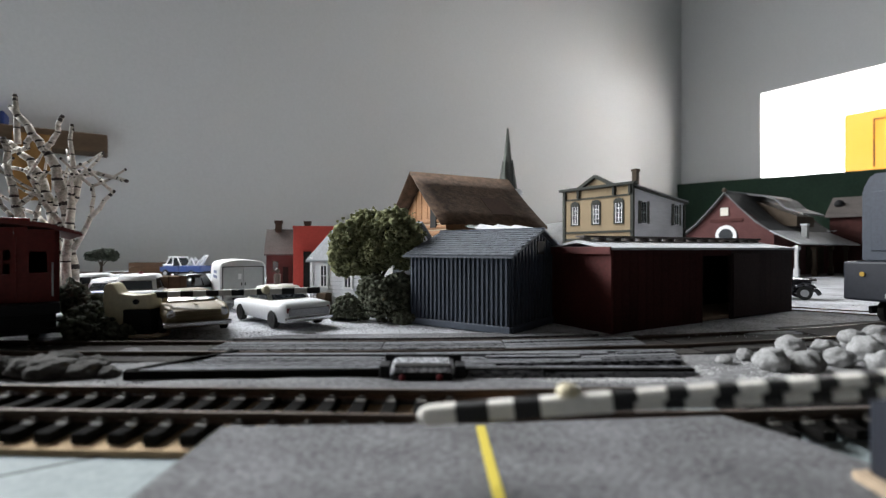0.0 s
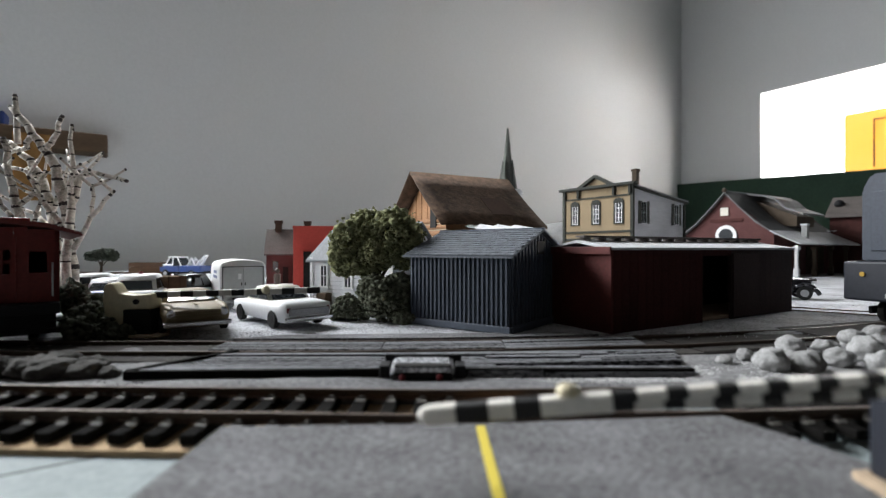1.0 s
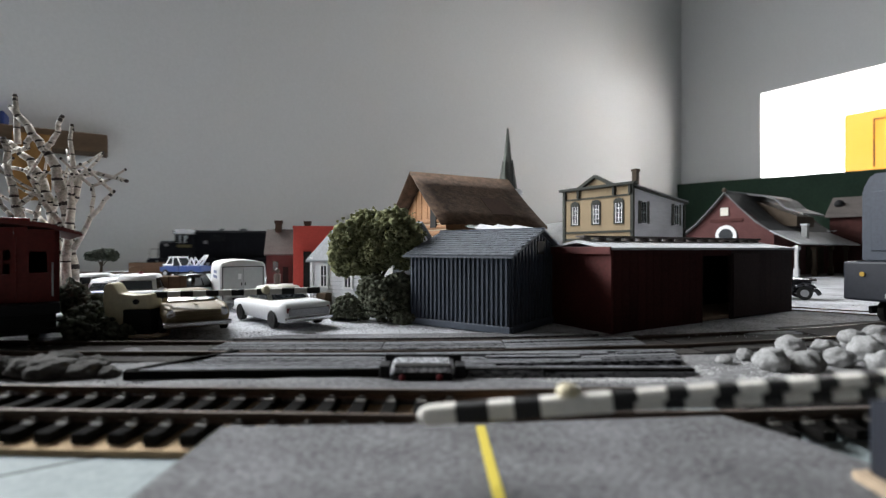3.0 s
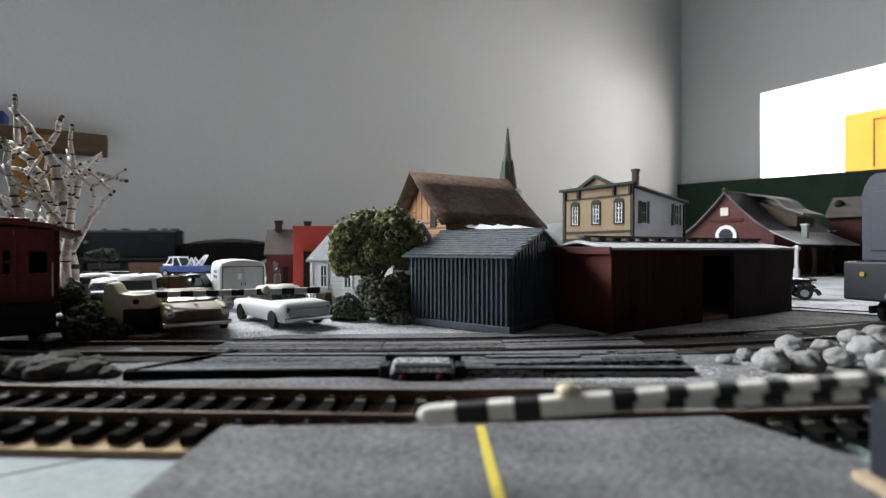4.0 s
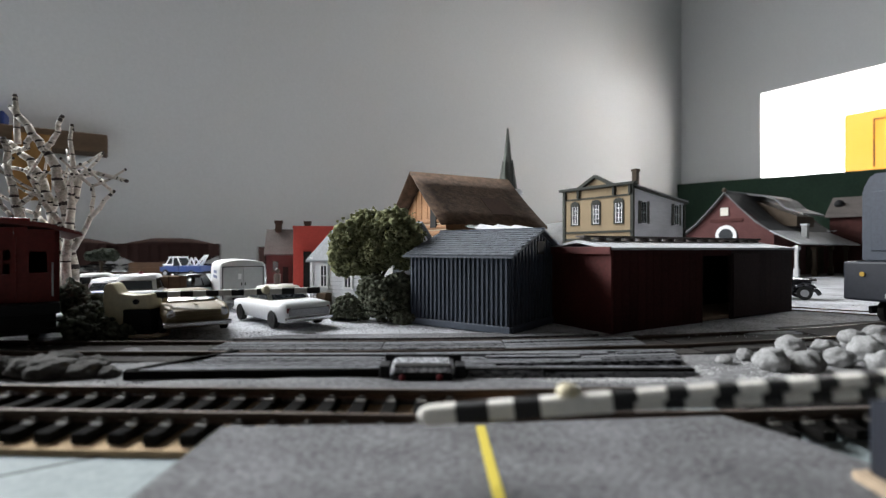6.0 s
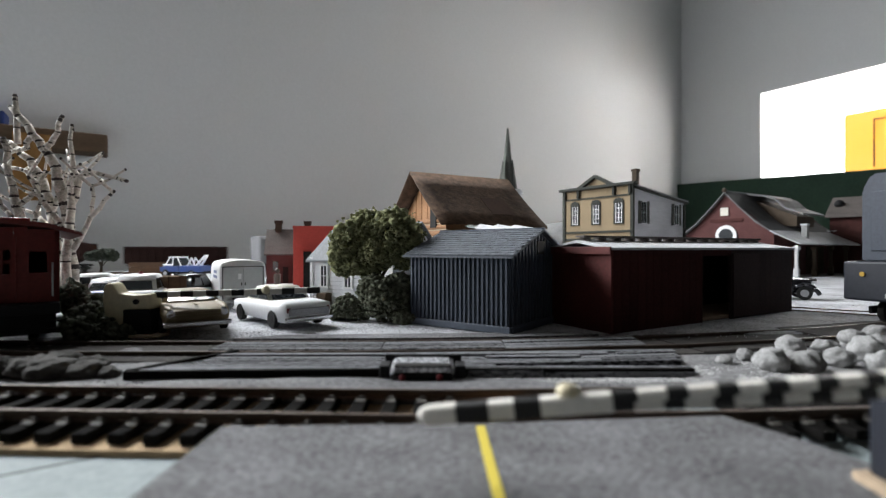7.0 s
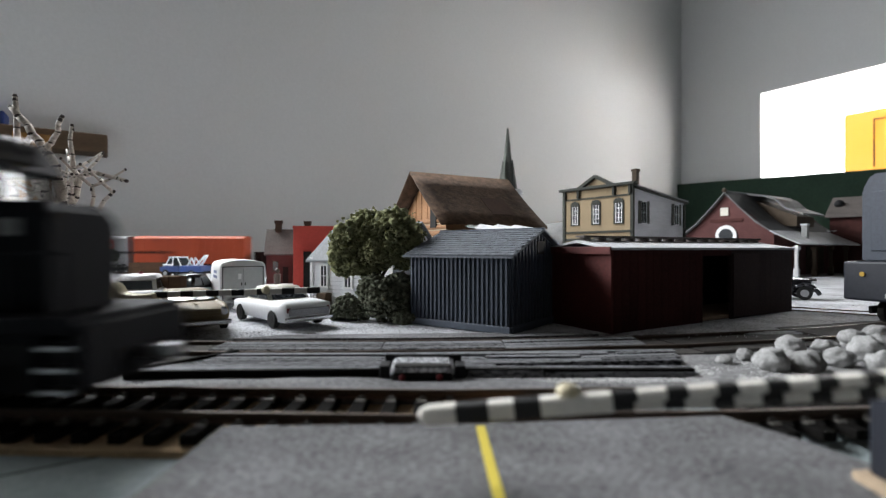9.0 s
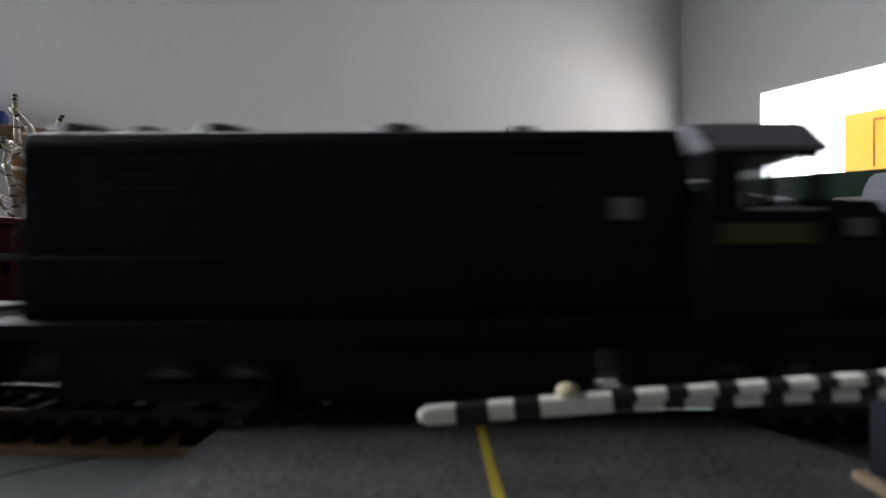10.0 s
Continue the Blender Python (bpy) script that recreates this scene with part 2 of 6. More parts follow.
def prism(bm, poly, y0, y1, m=None):
    """A side outline (x, z) drawn out along y from y0 to y1."""
    a = [bm.verts.new((x, y0, z)) for x, z in poly]
    b = [bm.verts.new((x, y1, z)) for x, z in poly]
    fs = [bm.faces.new(a[::-1]), bm.faces.new(b)]
    k = len(poly)
    for i in range(k):
        fs.append(bm.faces.new((a[i], a[(i + 1) % k], b[(i + 1) % k], b[i])))
    bmesh.ops.recalc_face_normals(bm, faces=fs)
    if m is not None:
        bmesh.ops.transform(bm, matrix=m, verts=a + b)
    return a + b


def slab(bm, poly, z0, z1):
    """A ground outline (x, y) with thickness."""
    a = [bm.verts.new((x, y, z0)) for x, y in poly]
    b = [bm.verts.new((x, y, z1)) for x, y in poly]
    fs = [bm.faces.new(a[::-1]), bm.faces.new(b)]
    k = len(poly)
    for i in range(k):
        fs.append(bm.faces.new((a[i], a[(i + 1) % k], b[(i + 1) % k], b[i])))
    bmesh.ops.recalc_face_normals(bm, faces=fs)


def loft(bm, rings, cap=True):
    """Joins rings of equal count into a skin."""
    rows = [[bm.verts.new(p) for p in r] for r in rings]
    k = len(rows[0])
    fs = []
    for a, b in zip(rows, rows[1:]):
        for i in range(k):
            fs.append(bm.faces.new((a[i], a[(i + 1) % k], b[(i + 1) % k], b[i])))
    if cap:
        fs += [bm.faces.new(rows[0][::-1]), bm.faces.new(rows[-1])]
    bmesh.ops.recalc_face_normals(bm, faces=fs)


ICO = {}


def ball(bm, x, y, z, rx, ry, rz, sub=1, rough=0.0, seed=0):
    if sub not in ICO:
        b2 = bmesh.new()
        bmesh.ops.create_icosphere(b2, subdivisions=sub, radius=1)
        b2.verts.index_update()
        ICO[sub] = ([v.co.copy() for v in b2.verts], [[v.index for v in f.verts] for f in b2.faces])
        b2.free()
    vs = []
    off = Vector((seed * 3.7, seed * 1.3, 0))
    for c in ICO[sub][0]:
        k = 1 + rough * noise.noise(c * 1.7 + off) if rough else 1
        vs.append(bm.verts.new((x + c.x * rx * k, y + c.y * ry * k, z + c.z * rz * k)))
    for q in ICO[sub][1]:
        bm.faces.new([vs[i] for i in q])


def mesh_of(name, bm, mat, smooth=False):
    bmesh.ops.scale(bm, vec=(MM, MM, MM), verts=bm.verts)
    me = bpy.data.meshes.new(name)
    bm.to_mesh(me)
    bm.free()
    me.materials.append(mat)
    if smooth:
        for p in me.polygons:
            p.use_smooth = True
    return me


def part(name, bm, mat, parent, label="", smooth=False, at=None):
    ob = new(name, mesh_of(name, bm, mat, smooth))
    ob.parent = parent
    if at is not None:
        ob.matrix_basis = at
    if label:
        tagged(ob, label)
    return ob


def thing(name, x, y, z, rz=0.0, label="", category="", group="", kind=""):
    ob = new(name)
    ob.empty_display_size = 0.01
    ob.matrix_basis = pose(x * MM, y * MM, z * MM, 0, 0, rz)
    return tagged(ob, label, category, group, kind)


def boxes(name, mat, parent, rows, label="", bevel=0.0):
    """Bars and panels: one part each, but for the names that are one built-up part."""
    if name in WHOLE or len(rows) == 1:
        bm = bmesh.new()
        for r in rows:
            box(bm, *r, bevel=bevel)
        return part(name, bm, mat, parent, label)
    made = []
    for r in rows:
        bm = bmesh.new()
        box(bm, *r, bevel=bevel)
        made.append(part(name, bm, mat, parent, label))
    return made[0]


WHOLE = ("window", "frame", "truck", "glazing_bar", "plinth", "body", "cab_roof", "exhaust", "underframe", "wall", "window_surround", "post", "door_frame", "parapet", "equipment_skirt")


def B():
    return bmesh.new()


def single(name, bm, mat, label, category, x=0, y=0, z=0, rz=0, kind="", group="", smooth=False):
    ob = new(name, mesh_of(name, bm, mat, smooth))
    ob.matrix_basis = pose(x * MM, y * MM, z * MM, 0, 0, rz)
    return tagged(ob, label, category, group, kind)


# ---- the room ----
ROOM_TURN = math.degrees(math.atan2(UY, UX))


def room_slab(name, mat, label, pieces):
    """pieces: u0, u1, v0, v1, z0, z1 in metres along the two walls."""
    bm = B()
    for u0, u1, v0, v1, z0, z1 in pieces:
        c = [room(u, v, 0) for u, v in ((u0, v0), (u1, v0), (u1, v1), (u0, v1))]
        slab(bm, [(p[0] * 1000, p[1] * 1000) for p in c], z0 * 1000, z1 * 1000)
    return single(name, bm, mat, label, "wall" if "wall" in name else name, kind="structure")


T = 0.25
FL, CL = -0.85, 1.55
# the two gaps in the back wall are the assumed windows, out of view
room_slab("wall_back", PLASTER, "grey-white plastered wall behind the model town", [
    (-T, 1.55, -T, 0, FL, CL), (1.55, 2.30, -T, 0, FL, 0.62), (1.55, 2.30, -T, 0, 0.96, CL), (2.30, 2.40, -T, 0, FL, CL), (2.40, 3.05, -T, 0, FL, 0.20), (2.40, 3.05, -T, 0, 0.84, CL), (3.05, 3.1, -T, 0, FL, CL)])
room_slab("wall_side", PLASTER, "grey-white plastered wall with a deep window recess", [
    (-T, 0, 0, 0.267, FL, CL), (-T, 0, 0.267, 0.95, FL, 0.240), (-T, 0, 0.267, 0.95, 0.546, CL), (-T, 0, 0.95, 1.25, FL, CL)])
# added dark stretch past the plaster, cutting the fill from the right
room_slab("wall_right", DARKWALL, "plain dark wall, unseen, cutting bounce light", [(-T, 0, 1.25, 2.7, FL, CL)])
room_slab("wall_left", DARKWALL, "plain dark wall, unseen, cutting bounce light", [(3.1, 3.1 + T, -T, 2.7, FL, CL)])
room_slab("wall_front", DARKWALL, "plain dark wall, unseen, cutting bounce light", [(-T, 3.1 + T, 2.7, 2.7 + T, FL, CL)])
room_slab("floor", FLOORM, "unseen floor, dark to limit bounce light", [(-T, 3.1 + T, -T, 2.7 + T, FL - 0.1, FL)])
room_slab("ceiling", CEIL, "unseen ceiling, grey tone set for bounce light", [(-T, 3.1 + T, -T, 2.7 + T, CL, CL + 0.1)])
room_slab("backdrop", SKYGLOW, "white overcast sky outside the window", [(-0.95, -0.94, -0.6, 2.2, -0.2, 1.4)])

# green board along the side wall, under the window
bm = B()
rings = []
for v, top in ((0.0, 0.279), (1.6, 0.219)):
    near, far = room(0.026, v, 0), room(0.006, v, 0)
    rings.append([(p[0] * 1000, p[1] * 1000, z * 1000) for p, z in ((near, 0.006), (far, 0.006), (far, top), (near, top))])
loft(bm, rings)
single("green_backboard", bm, GREEN, "dark green painted board standing along the wall", "board", kind="structure")

# yellow shade in the window
win = thing("window_1", 0, 0, 0, 0, "bright window recess with a yellow shade", "window", kind="structure")
bm = B()
c = [room(u, v, 0) for u, v in ((-0.150, 0.442), (-0.146, 0.442), (-0.146, 0.80), (-0.150, 0.80))]
slab(bm, [(p[0] * 1000, p[1] * 1000) for p in c], 262, 458)
SHADE = bpy.data.materials.new("yellow_shade")
SHADE.use_nodes = True
snt = SHADE.node_tree
sp = snt.nodes["Principled BSDF"]
sp.inputs["Base Color"].default_value = (0.60, 0.40, 0.11, 1)
str_ = snt.nodes.new("ShaderNodeBsdfTranslucent")
str_.inputs[0].default_value = (0.36, 0.215, 0.055, 1)
smx = snt.nodes.new("ShaderNodeMixShader")
smx.inputs[0].default_value = 0.5
snt.links.new(sp.outputs[0], smx.inputs[1])
snt.links.new(str_.outputs[0], smx.inputs[2])
snt.links.new(smx.outputs[0], snt.nodes["Material Output"].inputs[0])
part("shade", bm, SHADE, win, "yellow translucent window shade")
bm = B()
for u0, u1, v0, v1, z0, z1 in ((-0.145, -0.141, 0.512, 0.515, 288, 430), (-0.145, -0.141, 0.512, 0.70, 427, 431)):
    c = [room(u, v, 0) for u, v in ((u0, v0), (u1, v0), (u1, v1), (u0, v1))]
    slab(bm, [(p[0] * 1000, p[1] * 1000) for p in c], z0, z1)
part("shade_cord", bm, BARK, win, "thin brown edge line")

# ---- layout board and ground ----
bm = B()
c = [room(u, v, 0) for u, v in ((0.03, 0.004), (3.06, 0.004), (3.06, 1.62), (0.03, 1.62))]
slab(bm, [(p[0] * 1000, p[1] * 1000) for p in c], -22, 4.5)
single("layout_board", bm, TABLE, "green-grey painted plywood model railway board", "board", kind="structure")
bm = B()
for u, v in ((0.2, 0.15), (2.9, 0.15), (2.9, 1.5), (0.2, 1.5)):
    p = room(u, v, 0)
    box(bm, p[0] * 1000, p[1] * 1000, (FL * 1000 - 22) / 2, 60, 60, -FL * 1000 - 22)
single("trestle", bm, WOODM, "wooden legs under the layout board", "trestle", kind="structure")


bm = B()
sweep_pts = [(-84, 74), (-73, 79.8), (-60.5, 88.4)]
for a, b in zip(sweep_pts, sweep_pts[1:]):
    rod(bm, (a[0], a[1], 4.35), (b[0], b[1], 4.35), 0.3, 0.3, 6)
single("board_joint", bm, BLACK, "dark joint in the painted board", "joint", kind="structure")


def sheet(name, poly, z0, z1, mat, label, step=6.0, rough=0.5, seed=1):
    """Ground of uneven height inside an outline of four corners (counted round), with a skirt."""
    (ax, ay), (bx, by), (cx, cy), (dx, dy) = poly
    nu = max(2, int(math.hypot(bx - ax, by - ay) / step))
    nv = max(2, int(math.hypot(dx - ax, dy - ay) / step))
    bm = B()
    vs = []
    for j in range(nv + 1):
        for i in range(nu + 1):
            s, t = i / nu, j / nv
            x = (ax * (1 - s) + bx * s) * (1 - t) + (dx * (1 - s) + cx * s) * t
            y = (ay * (1 - s) + by * s) * (1 - t) + (dy * (1 - s) + cy * s) * t
            z = z1 + rough * (noise.noise((x / 23, y / 23, seed)) + 0.5 * noise.noise((x / 7, y / 7, seed + 5)))
            if i in (0, nu) or j in (0, nv):
                z = z0
            vs.append(bm.verts.new((x, y, z)))
    for j in range(nv):
        for i in range(nu):
            k = j * (nu + 1) + i
            bm.faces.new((vs[k], vs[k + 1], vs[k + nu + 2], vs[k + nu + 1]))
    return single(name, bm, mat, label, "ground", kind="structure", smooth=True)


sheet("ground", [(-760, 176), (310, 176), (900, 1300), (-470, 730)], 4, 9.7, GRAVEL, "pale grey fine gravel town ground", 7, 0.35)
sheet("ground_verge", [(-420, 112.5), (300, 114), (420, 186), (-420, 186)], 4, 8.6, DIRT, "grey gravel strip between two tracks", 4, 0.7, 3)

# ---- tracks ----


def sweep(bm, pts, half, z0, z1):
    """A square-edged bar along a ground path."""
    rings = []
    for i, p in enumerate(pts):
        a, b = Vector(pts[max(i - 1, 0)]), Vector(pts[min(i + 1, len(pts) - 1)])
        d = (b - a).normalized()
        n = Vector((-d.y, d.x))
        l, r = Vector(p) + n * half, Vector(p) - n * half
        rings.append([(l.x, l.y, z0), (r.x, r.y, z0), (r.x, r.y, z1), (l.x, l.y, z1)])
    loft(bm, rings)


def beside(pts, d):
    out = []
    for i, p in enumerate(pts):
        a, b = Vector(pts[max(i - 1, 0)]), Vector(pts[min(i + 1, len(pts) - 1)])
        t = (b - a).normalized()
        out.append((p[0] - t.y * d, p[1] + t.x * d))
    return out


def along(pts, s):
    """Place and heading at s along a path."""
    for a, b in zip(pts, pts[1:]):
        l = math.hypot(b[0] - a[0], b[1] - a[1])
        if s <= l:
            break
        s -= l
    k = s / l
    return a[0] + (b[0] - a[0]) * k, a[1] + (b[1] - a[1]) * k, math.degrees(math.atan2(b[1] - a[1], b[0] - a[0]))


def length(pts):
    return sum(math.hypot(b[0] - a[0], b[1] - a[1]) for a, b in zip(pts, pts[1:]))


def tie_mesh():
    bm = B()
    box(bm, 0, 0, -3.1, 3.0, 30, 2.0, bevel=0.25)
    me = mesh_of("tie", bm, TIE)
    bm = B()
    for y in (-8.25, 8.25):
        for k in (-1, 1):
            prism(bm, [(-1.15, -2.2), (1.15, -2.2), (0.55, -1.2), (-0.55, -1.2)], y + k * 1.0 - 0.45, y + k * 1.0 + 0.45)
            box(bm, 0, y + k * 1.7, -2.0, 2.2, 1.9, 0.35)
    return me, mesh_of("tie_plate", bm, SPIKE)


TIE_ME, PLATE_ME = tie_mesh()


def track(name, pts, z, label, pitch=6.9, single_ties=True, skip=()):
    t = thing(name, 0, 0, z, 0, label, "track", kind="structure")
    for d in (-8.25, 8.25):
        line = beside(pts, d)
        bm = B()
        sweep(bm, line, 0.32, -1.9, -0.45)
        sweep(bm, line, 0.95, -2.1, -1.75)
        rail = part("rail", bm, RAIL, t, "rust-brown steel rail")
        bm = B()
        sweep(bm, line, 0.48, -0.55, 0.0)
        part("rail_head", bm, RAILTOP, rail, "worn brown rail head")
    if single_ties:
        s = 2.0
        while s < length(pts):
            x, y, h = along(pts, s)
            if not any(a < x < b for a, b in skip):
                ob = new("tie", TIE_ME)
                ob.parent, ob.matrix_basis = t, pose(x * MM, y * MM, 0, 0, 0, h + random.uniform(-0.8, 0.8))
                pl = new("tie_plate", PLATE_ME)
                pl.parent = ob
            s += pitch
    else:
        bm = B()
        s = 2.0
        while s < length(pts):
            x, y, h = along(pts, s)
            box(bm, x, y, -3.1, 3.0, 30, 2.0, h)
            s += pitch
        tagged(part("tie_row", bm, TIE, t, "row of black ties"), kind="stuff")
    return t


NEAR = [(350, -484), (0, -484), (-300, -484), (-420, -484)] + [(-420 - 300 * math.sin(radians(a)), -183.75 - 300.25 * math.cos(radians(a))) for a in range(9, 172, 9)] + [(-420, 116.5), (-100, 105.5), (-40, 103.2), (0, 101.6), (60, 104.2), (140, 111), (420, 150)]
track("track", NEAR, 10.0, "rust-railed track with black plastic ties", skip=((4, 58),))
bm = B()
sweep(bm, NEAR[:-3] + [(20, 102)], 16.9, 4.0, 5.7)
single("roadbed", bm, CORK, "tan cork strip under the near track", "roadbed", kind="structure")
MID = [(-420, 161), (-120, 158.6), (-40, 159), (20, 162), (80, 170), (140, 184), (200, 204), (260, 232), (340, 280)]
track("track", MID, 10.2, "dark rusted track through the plank crossing", skip=((-78, 66),))

bm = B()
sweep(bm, MID, 16.5, 6.5, 8.9)
single("roadbed", bm, BALLAST, "dark ballast strip under the second track", "roadbed", kind="structure")
bm = B()
sweep(bm, MID[4:], 15.5, 8.5, 10.05 - 0.9)
sweep(bm, MID[5:], 14.0, 9.0, 9.95)
single("roadbed", bm, BALLAST, "dark ballast along the curving second track", "roadbed", kind="structure")

# a rail sunk in the ground before the station
bm = B()
sweep(bm, [(120, 300), (152, 277), (184, 253), (210, 233), (228, 219)], 0.55, 9.0, 10.3)
sweep(bm, [(134, 308), (165, 287), (197, 263), (224, 242), (244, 227)], 0.55, 9.0, 10.3)
single("sunken_rail", bm, RAIL, "dark rails sunk in the gravel before the station", "rail", kind="structure")

# far loop: straight behind the town, bending at both ends
FAR = []
for i in range(24):
    a = radians(100 - i * 100 / 23)
    FAR.append((-600 - 330 * math.sin(a), 310 + 330 * math.cos(a)))
FAR += [(-520, 640), (-440, 640), (-390, 640)]
for i in range(24):
    a = radians(i * 62 / 23)
    FAR.append((-350 + 250 * math.sin(a), 640 + 250 * (1 - math.cos(a))))
ex, ey = FAR[-1]
for i in range(1, 40):
    a = radians(62 - i * 2.0)
    ex, ey = ex + 24 * math.cos(max(a, radians(26))), ey + 24 * math.sin(max(a, radians(26)))
    FAR.append((ex, ey))
track("track", FAR, 11.4, "dark track along the far side of the town", single_ties=False)

# ---- crossing in the foreground ----
bm = B()
slab(bm, [(-40, 87.5), (7, 89), (54, 93.2), (60, 82), (65, 70), (70, 58), (74, 47), (78, 30), (-41, 30), (-40.4, 62)], 4.0, 9.9)
single("road", bm, ASPHALT, "grey felt road surface at the crossing", "road", kind="structure")
bm = B()
slab(bm, [(5.95, 87.6), (7.55, 87.9), (7.75, 76), (8.25, 50), (6.8, 50), (6.15, 76)], 9.8, 10.0)
single("road_line", bm, YELLOW, "hand-painted yellow centre line on the road", "road line", kind="structure")
cr = thing("crossing_plate", 0, 0, 0, 0, "weathered grey board filling the near track", "crossing", kind="structure")
bm = B()
slab(bm, [(-41, 113), (30, 112.2), (27, 118), (20, 122), (-28, 122), (-36, 118)], 5.0, 9.4)
part("approach_board", bm, ASPHALT, cr, "grey felt approach between tracks")
# boards between and before the rails of the second track
cross = thing("plank_crossing", 0, 0, 0, 0, "weathered grey wooden plank grade crossing", "crossing", kind="structure")
for k in range(9):
    y0 = 126.0 + k * 2.62
    y1 = y0 + 2.38
    x0, x1 = -80 + (y0 - 126) * 0.62, 66 + (y0 - 126) * 0.36
    cut = sorted(random.uniform(x0 + 15, x1 - 15) for _ in range(2))
    for a, b in zip([x0] + cut, cut + [x1]):
        bm = B()
        bend0, bend1 = [0 if x < 10 or y0 < 133 else (x - 10) ** 2 / 700 for x in (a, b)]
        slab(bm, [(a + 0.2, y0 + bend0 + random.uniform(0, 0.3)), (b - 0.2, y0 + bend1 + random.uniform(0, 0.3)), (b - 0.2, y1 + bend1), (a + 0.2, y1 + bend0)], 6.5, 10.1 + random.uniform(-0.4, 0.3))
        part("plank", bm, PLANK, cross)
for k in range(3):
    for a, b in ((-74, -20), (-19.6, 20), (20.4, 68)):
        y = 154.2 + k * 4.4
        ya, yb = [y + (0 if x < -40 else (x + 40) ** 2 / 1300) for x in (a, b)]
        bm = B()
        slab(bm, [(a, ya - 1.9), (b, yb - 1.9), (b, yb + 1.9), (a, ya + 1.9)], 6.5, 10.35 + random.uniform(-0.15, 0.15))
        part("plank", bm, PLANK, cross)
bm = B()
slab(bm, [(-74, 170), (-10, 172), (40, 176), (58, 180), (40, 184), (-60, 178)], 6.5, 10.4)
part("far_board", bm, ASPHALT, cross, "grey felt approach to the second track")
bm = B()
for a, b in (((-82, 124.5), (-16, 127)), ((4, 127), (66, 127.5)), ((-82, 125.5), (-64, 151))):
    sweep(bm, [a, b], 0.8, 6.5, 10.6)
part("edge_beam", bm, TIE, cross, "black edge timbers")

# little detector box in the crossing
sb = thing("signal_box", -5.2, 123.5, 9.2, 0, "small grey box with two red lamps in a black frame", "box")
boxes("housing", DARK, sb, [(0, 0, 2.0, 14.5, 6, 3.4)], "dark housing", 0.6)
bm = B()
loft(bm, [[(x, -3.6, 2.2 + d), (x, -3.0, 3.2 + d), (x, 4.0, 4.3 + d), (x, 4.0, 3.0 + d)] for x, d in ((-7.9, -0.7), (-6.8, 0), (6.8, 0), (7.9, -0.7))])
part("lid", bm, GRAVEL, sb, "grey felt-covered lid")
boxes("frame", BLACK, sb, [(-9.6, 1.5, 1.5, 2.6, 6, 3.6), (9.6, 1.5, 1.5, 2.6, 6, 3.6), (0, 4.9, 2.6, 20, 1.2, 4.6), (0, -2.6, 0.3, 15, 1.4, 1.0)], "black surround", 0.3)
for x in (-5, 4.3):
    bm = B()
    ball(bm, x, -3.3, 0.9, 0.9, 0.9, 0.9, 2)
    part("lamp", bm, REDLAMP, sb, "dull red lamp", True)

# ---- crossing gates ----


def striped(parent, p, q, edges, hy, hz, first_white=True, cap=False):
    """Bands along the bar from p to q; edges are fractions, white first."""
    p, q = Vector(p), Vector(q)
    d = (q - p)
    turn = d.to_track_quat("X", "Z").to_matrix().to_4x4()
    for i, (a, b) in enumerate(zip(edges, edges[1:])):
        m = Matrix.Translation(p + d * (a + b) / 2) @ turn @ Matrix.Diagonal((d.length * (b - a) * 1.001, hy, hz, 1))
        tgt = bmesh.new()
        vs = cube(tgt, m)
        es = [e for e in {e for v in vs for e in v.link_edges} if abs((e.verts[0].co - e.verts[1].co).normalized().dot(d.normalized())) > 0.9]
        bmesh.ops.bevel(tgt, geom=es, offset=min(hy, hz) * 0.22, segments=2, affect="EDGES", profile=0.5)
        if i == 0 and cap:
            ball(tgt, *p, hy * 0.62, hy * 0.5, hz * 0.48, 2)
        white = (i % 2 == 0) == first_white
        part("band", tgt, GATEW if white else GATEB, parent, "white painted band" if white else "black painted band")


gate = thing("crossing_gate", 63, 57, 4.5, 0, "lowered black and white striped crossing gate on a dark post", "crossing gate")
edges = [0, 0.0699, 0.1441, 0.1994, 0.2574, 0.4069, 0.458, 0.5173, 0.56, 0.6153, 0.6567, 0.7093, 0.7505, 0.8005, 0.8395, 0.8871, 0.922, 1.0]
p0, p1 = Vector((-2.4 - 63, 69.5 - 57, 18.1 - 4.5)), Vector((59.5 - 63, 59.5 - 57, 26.2 - 4.5))
tip = p0 + (p1 - p0) * edges[5]
striped(gate, p0, tip, [e / edges[5] for e in edges[:6]], 2.2, 2.7, True, True)
rest = [(e - edges[5]) / (1 - edges[5]) for e in edges[5:]]
striped(gate, tip + Vector((0, 0, 0.62)), p1 + Vector((0, 0, 0.3)), rest, 1.9, 1.5, False)
striped(gate, tip + Vector((-0.2, 0.3, -0.75)), p1 + Vector((-0.7, 0.3, -1.6)), rest, 1.6, 1.5, False)
bm = B()
q = [u + (v - u) * 0.315 for u, v in zip(p0, p1)]
ball(bm, q[0], q[1], q[2] + 1.9, 1.7, 1.4, 1.1, 2)
part("arm_lamp", bm, CREAM, gate, "small cream lamp on the arm", True)
boxes("post", DUSKDARK, gate, [(-0.4, 7.2, 13.4, 7.6, 5.5, 14.5)], "dark blue-grey gate post", 0.6)
bm = B()
slab(bm, [(-6.4, -12), (17, -12), (17, 12), (-5.8, 10.6)], 5.3, 6.6)
part("base", bm, CARD, gate, "tan card base")

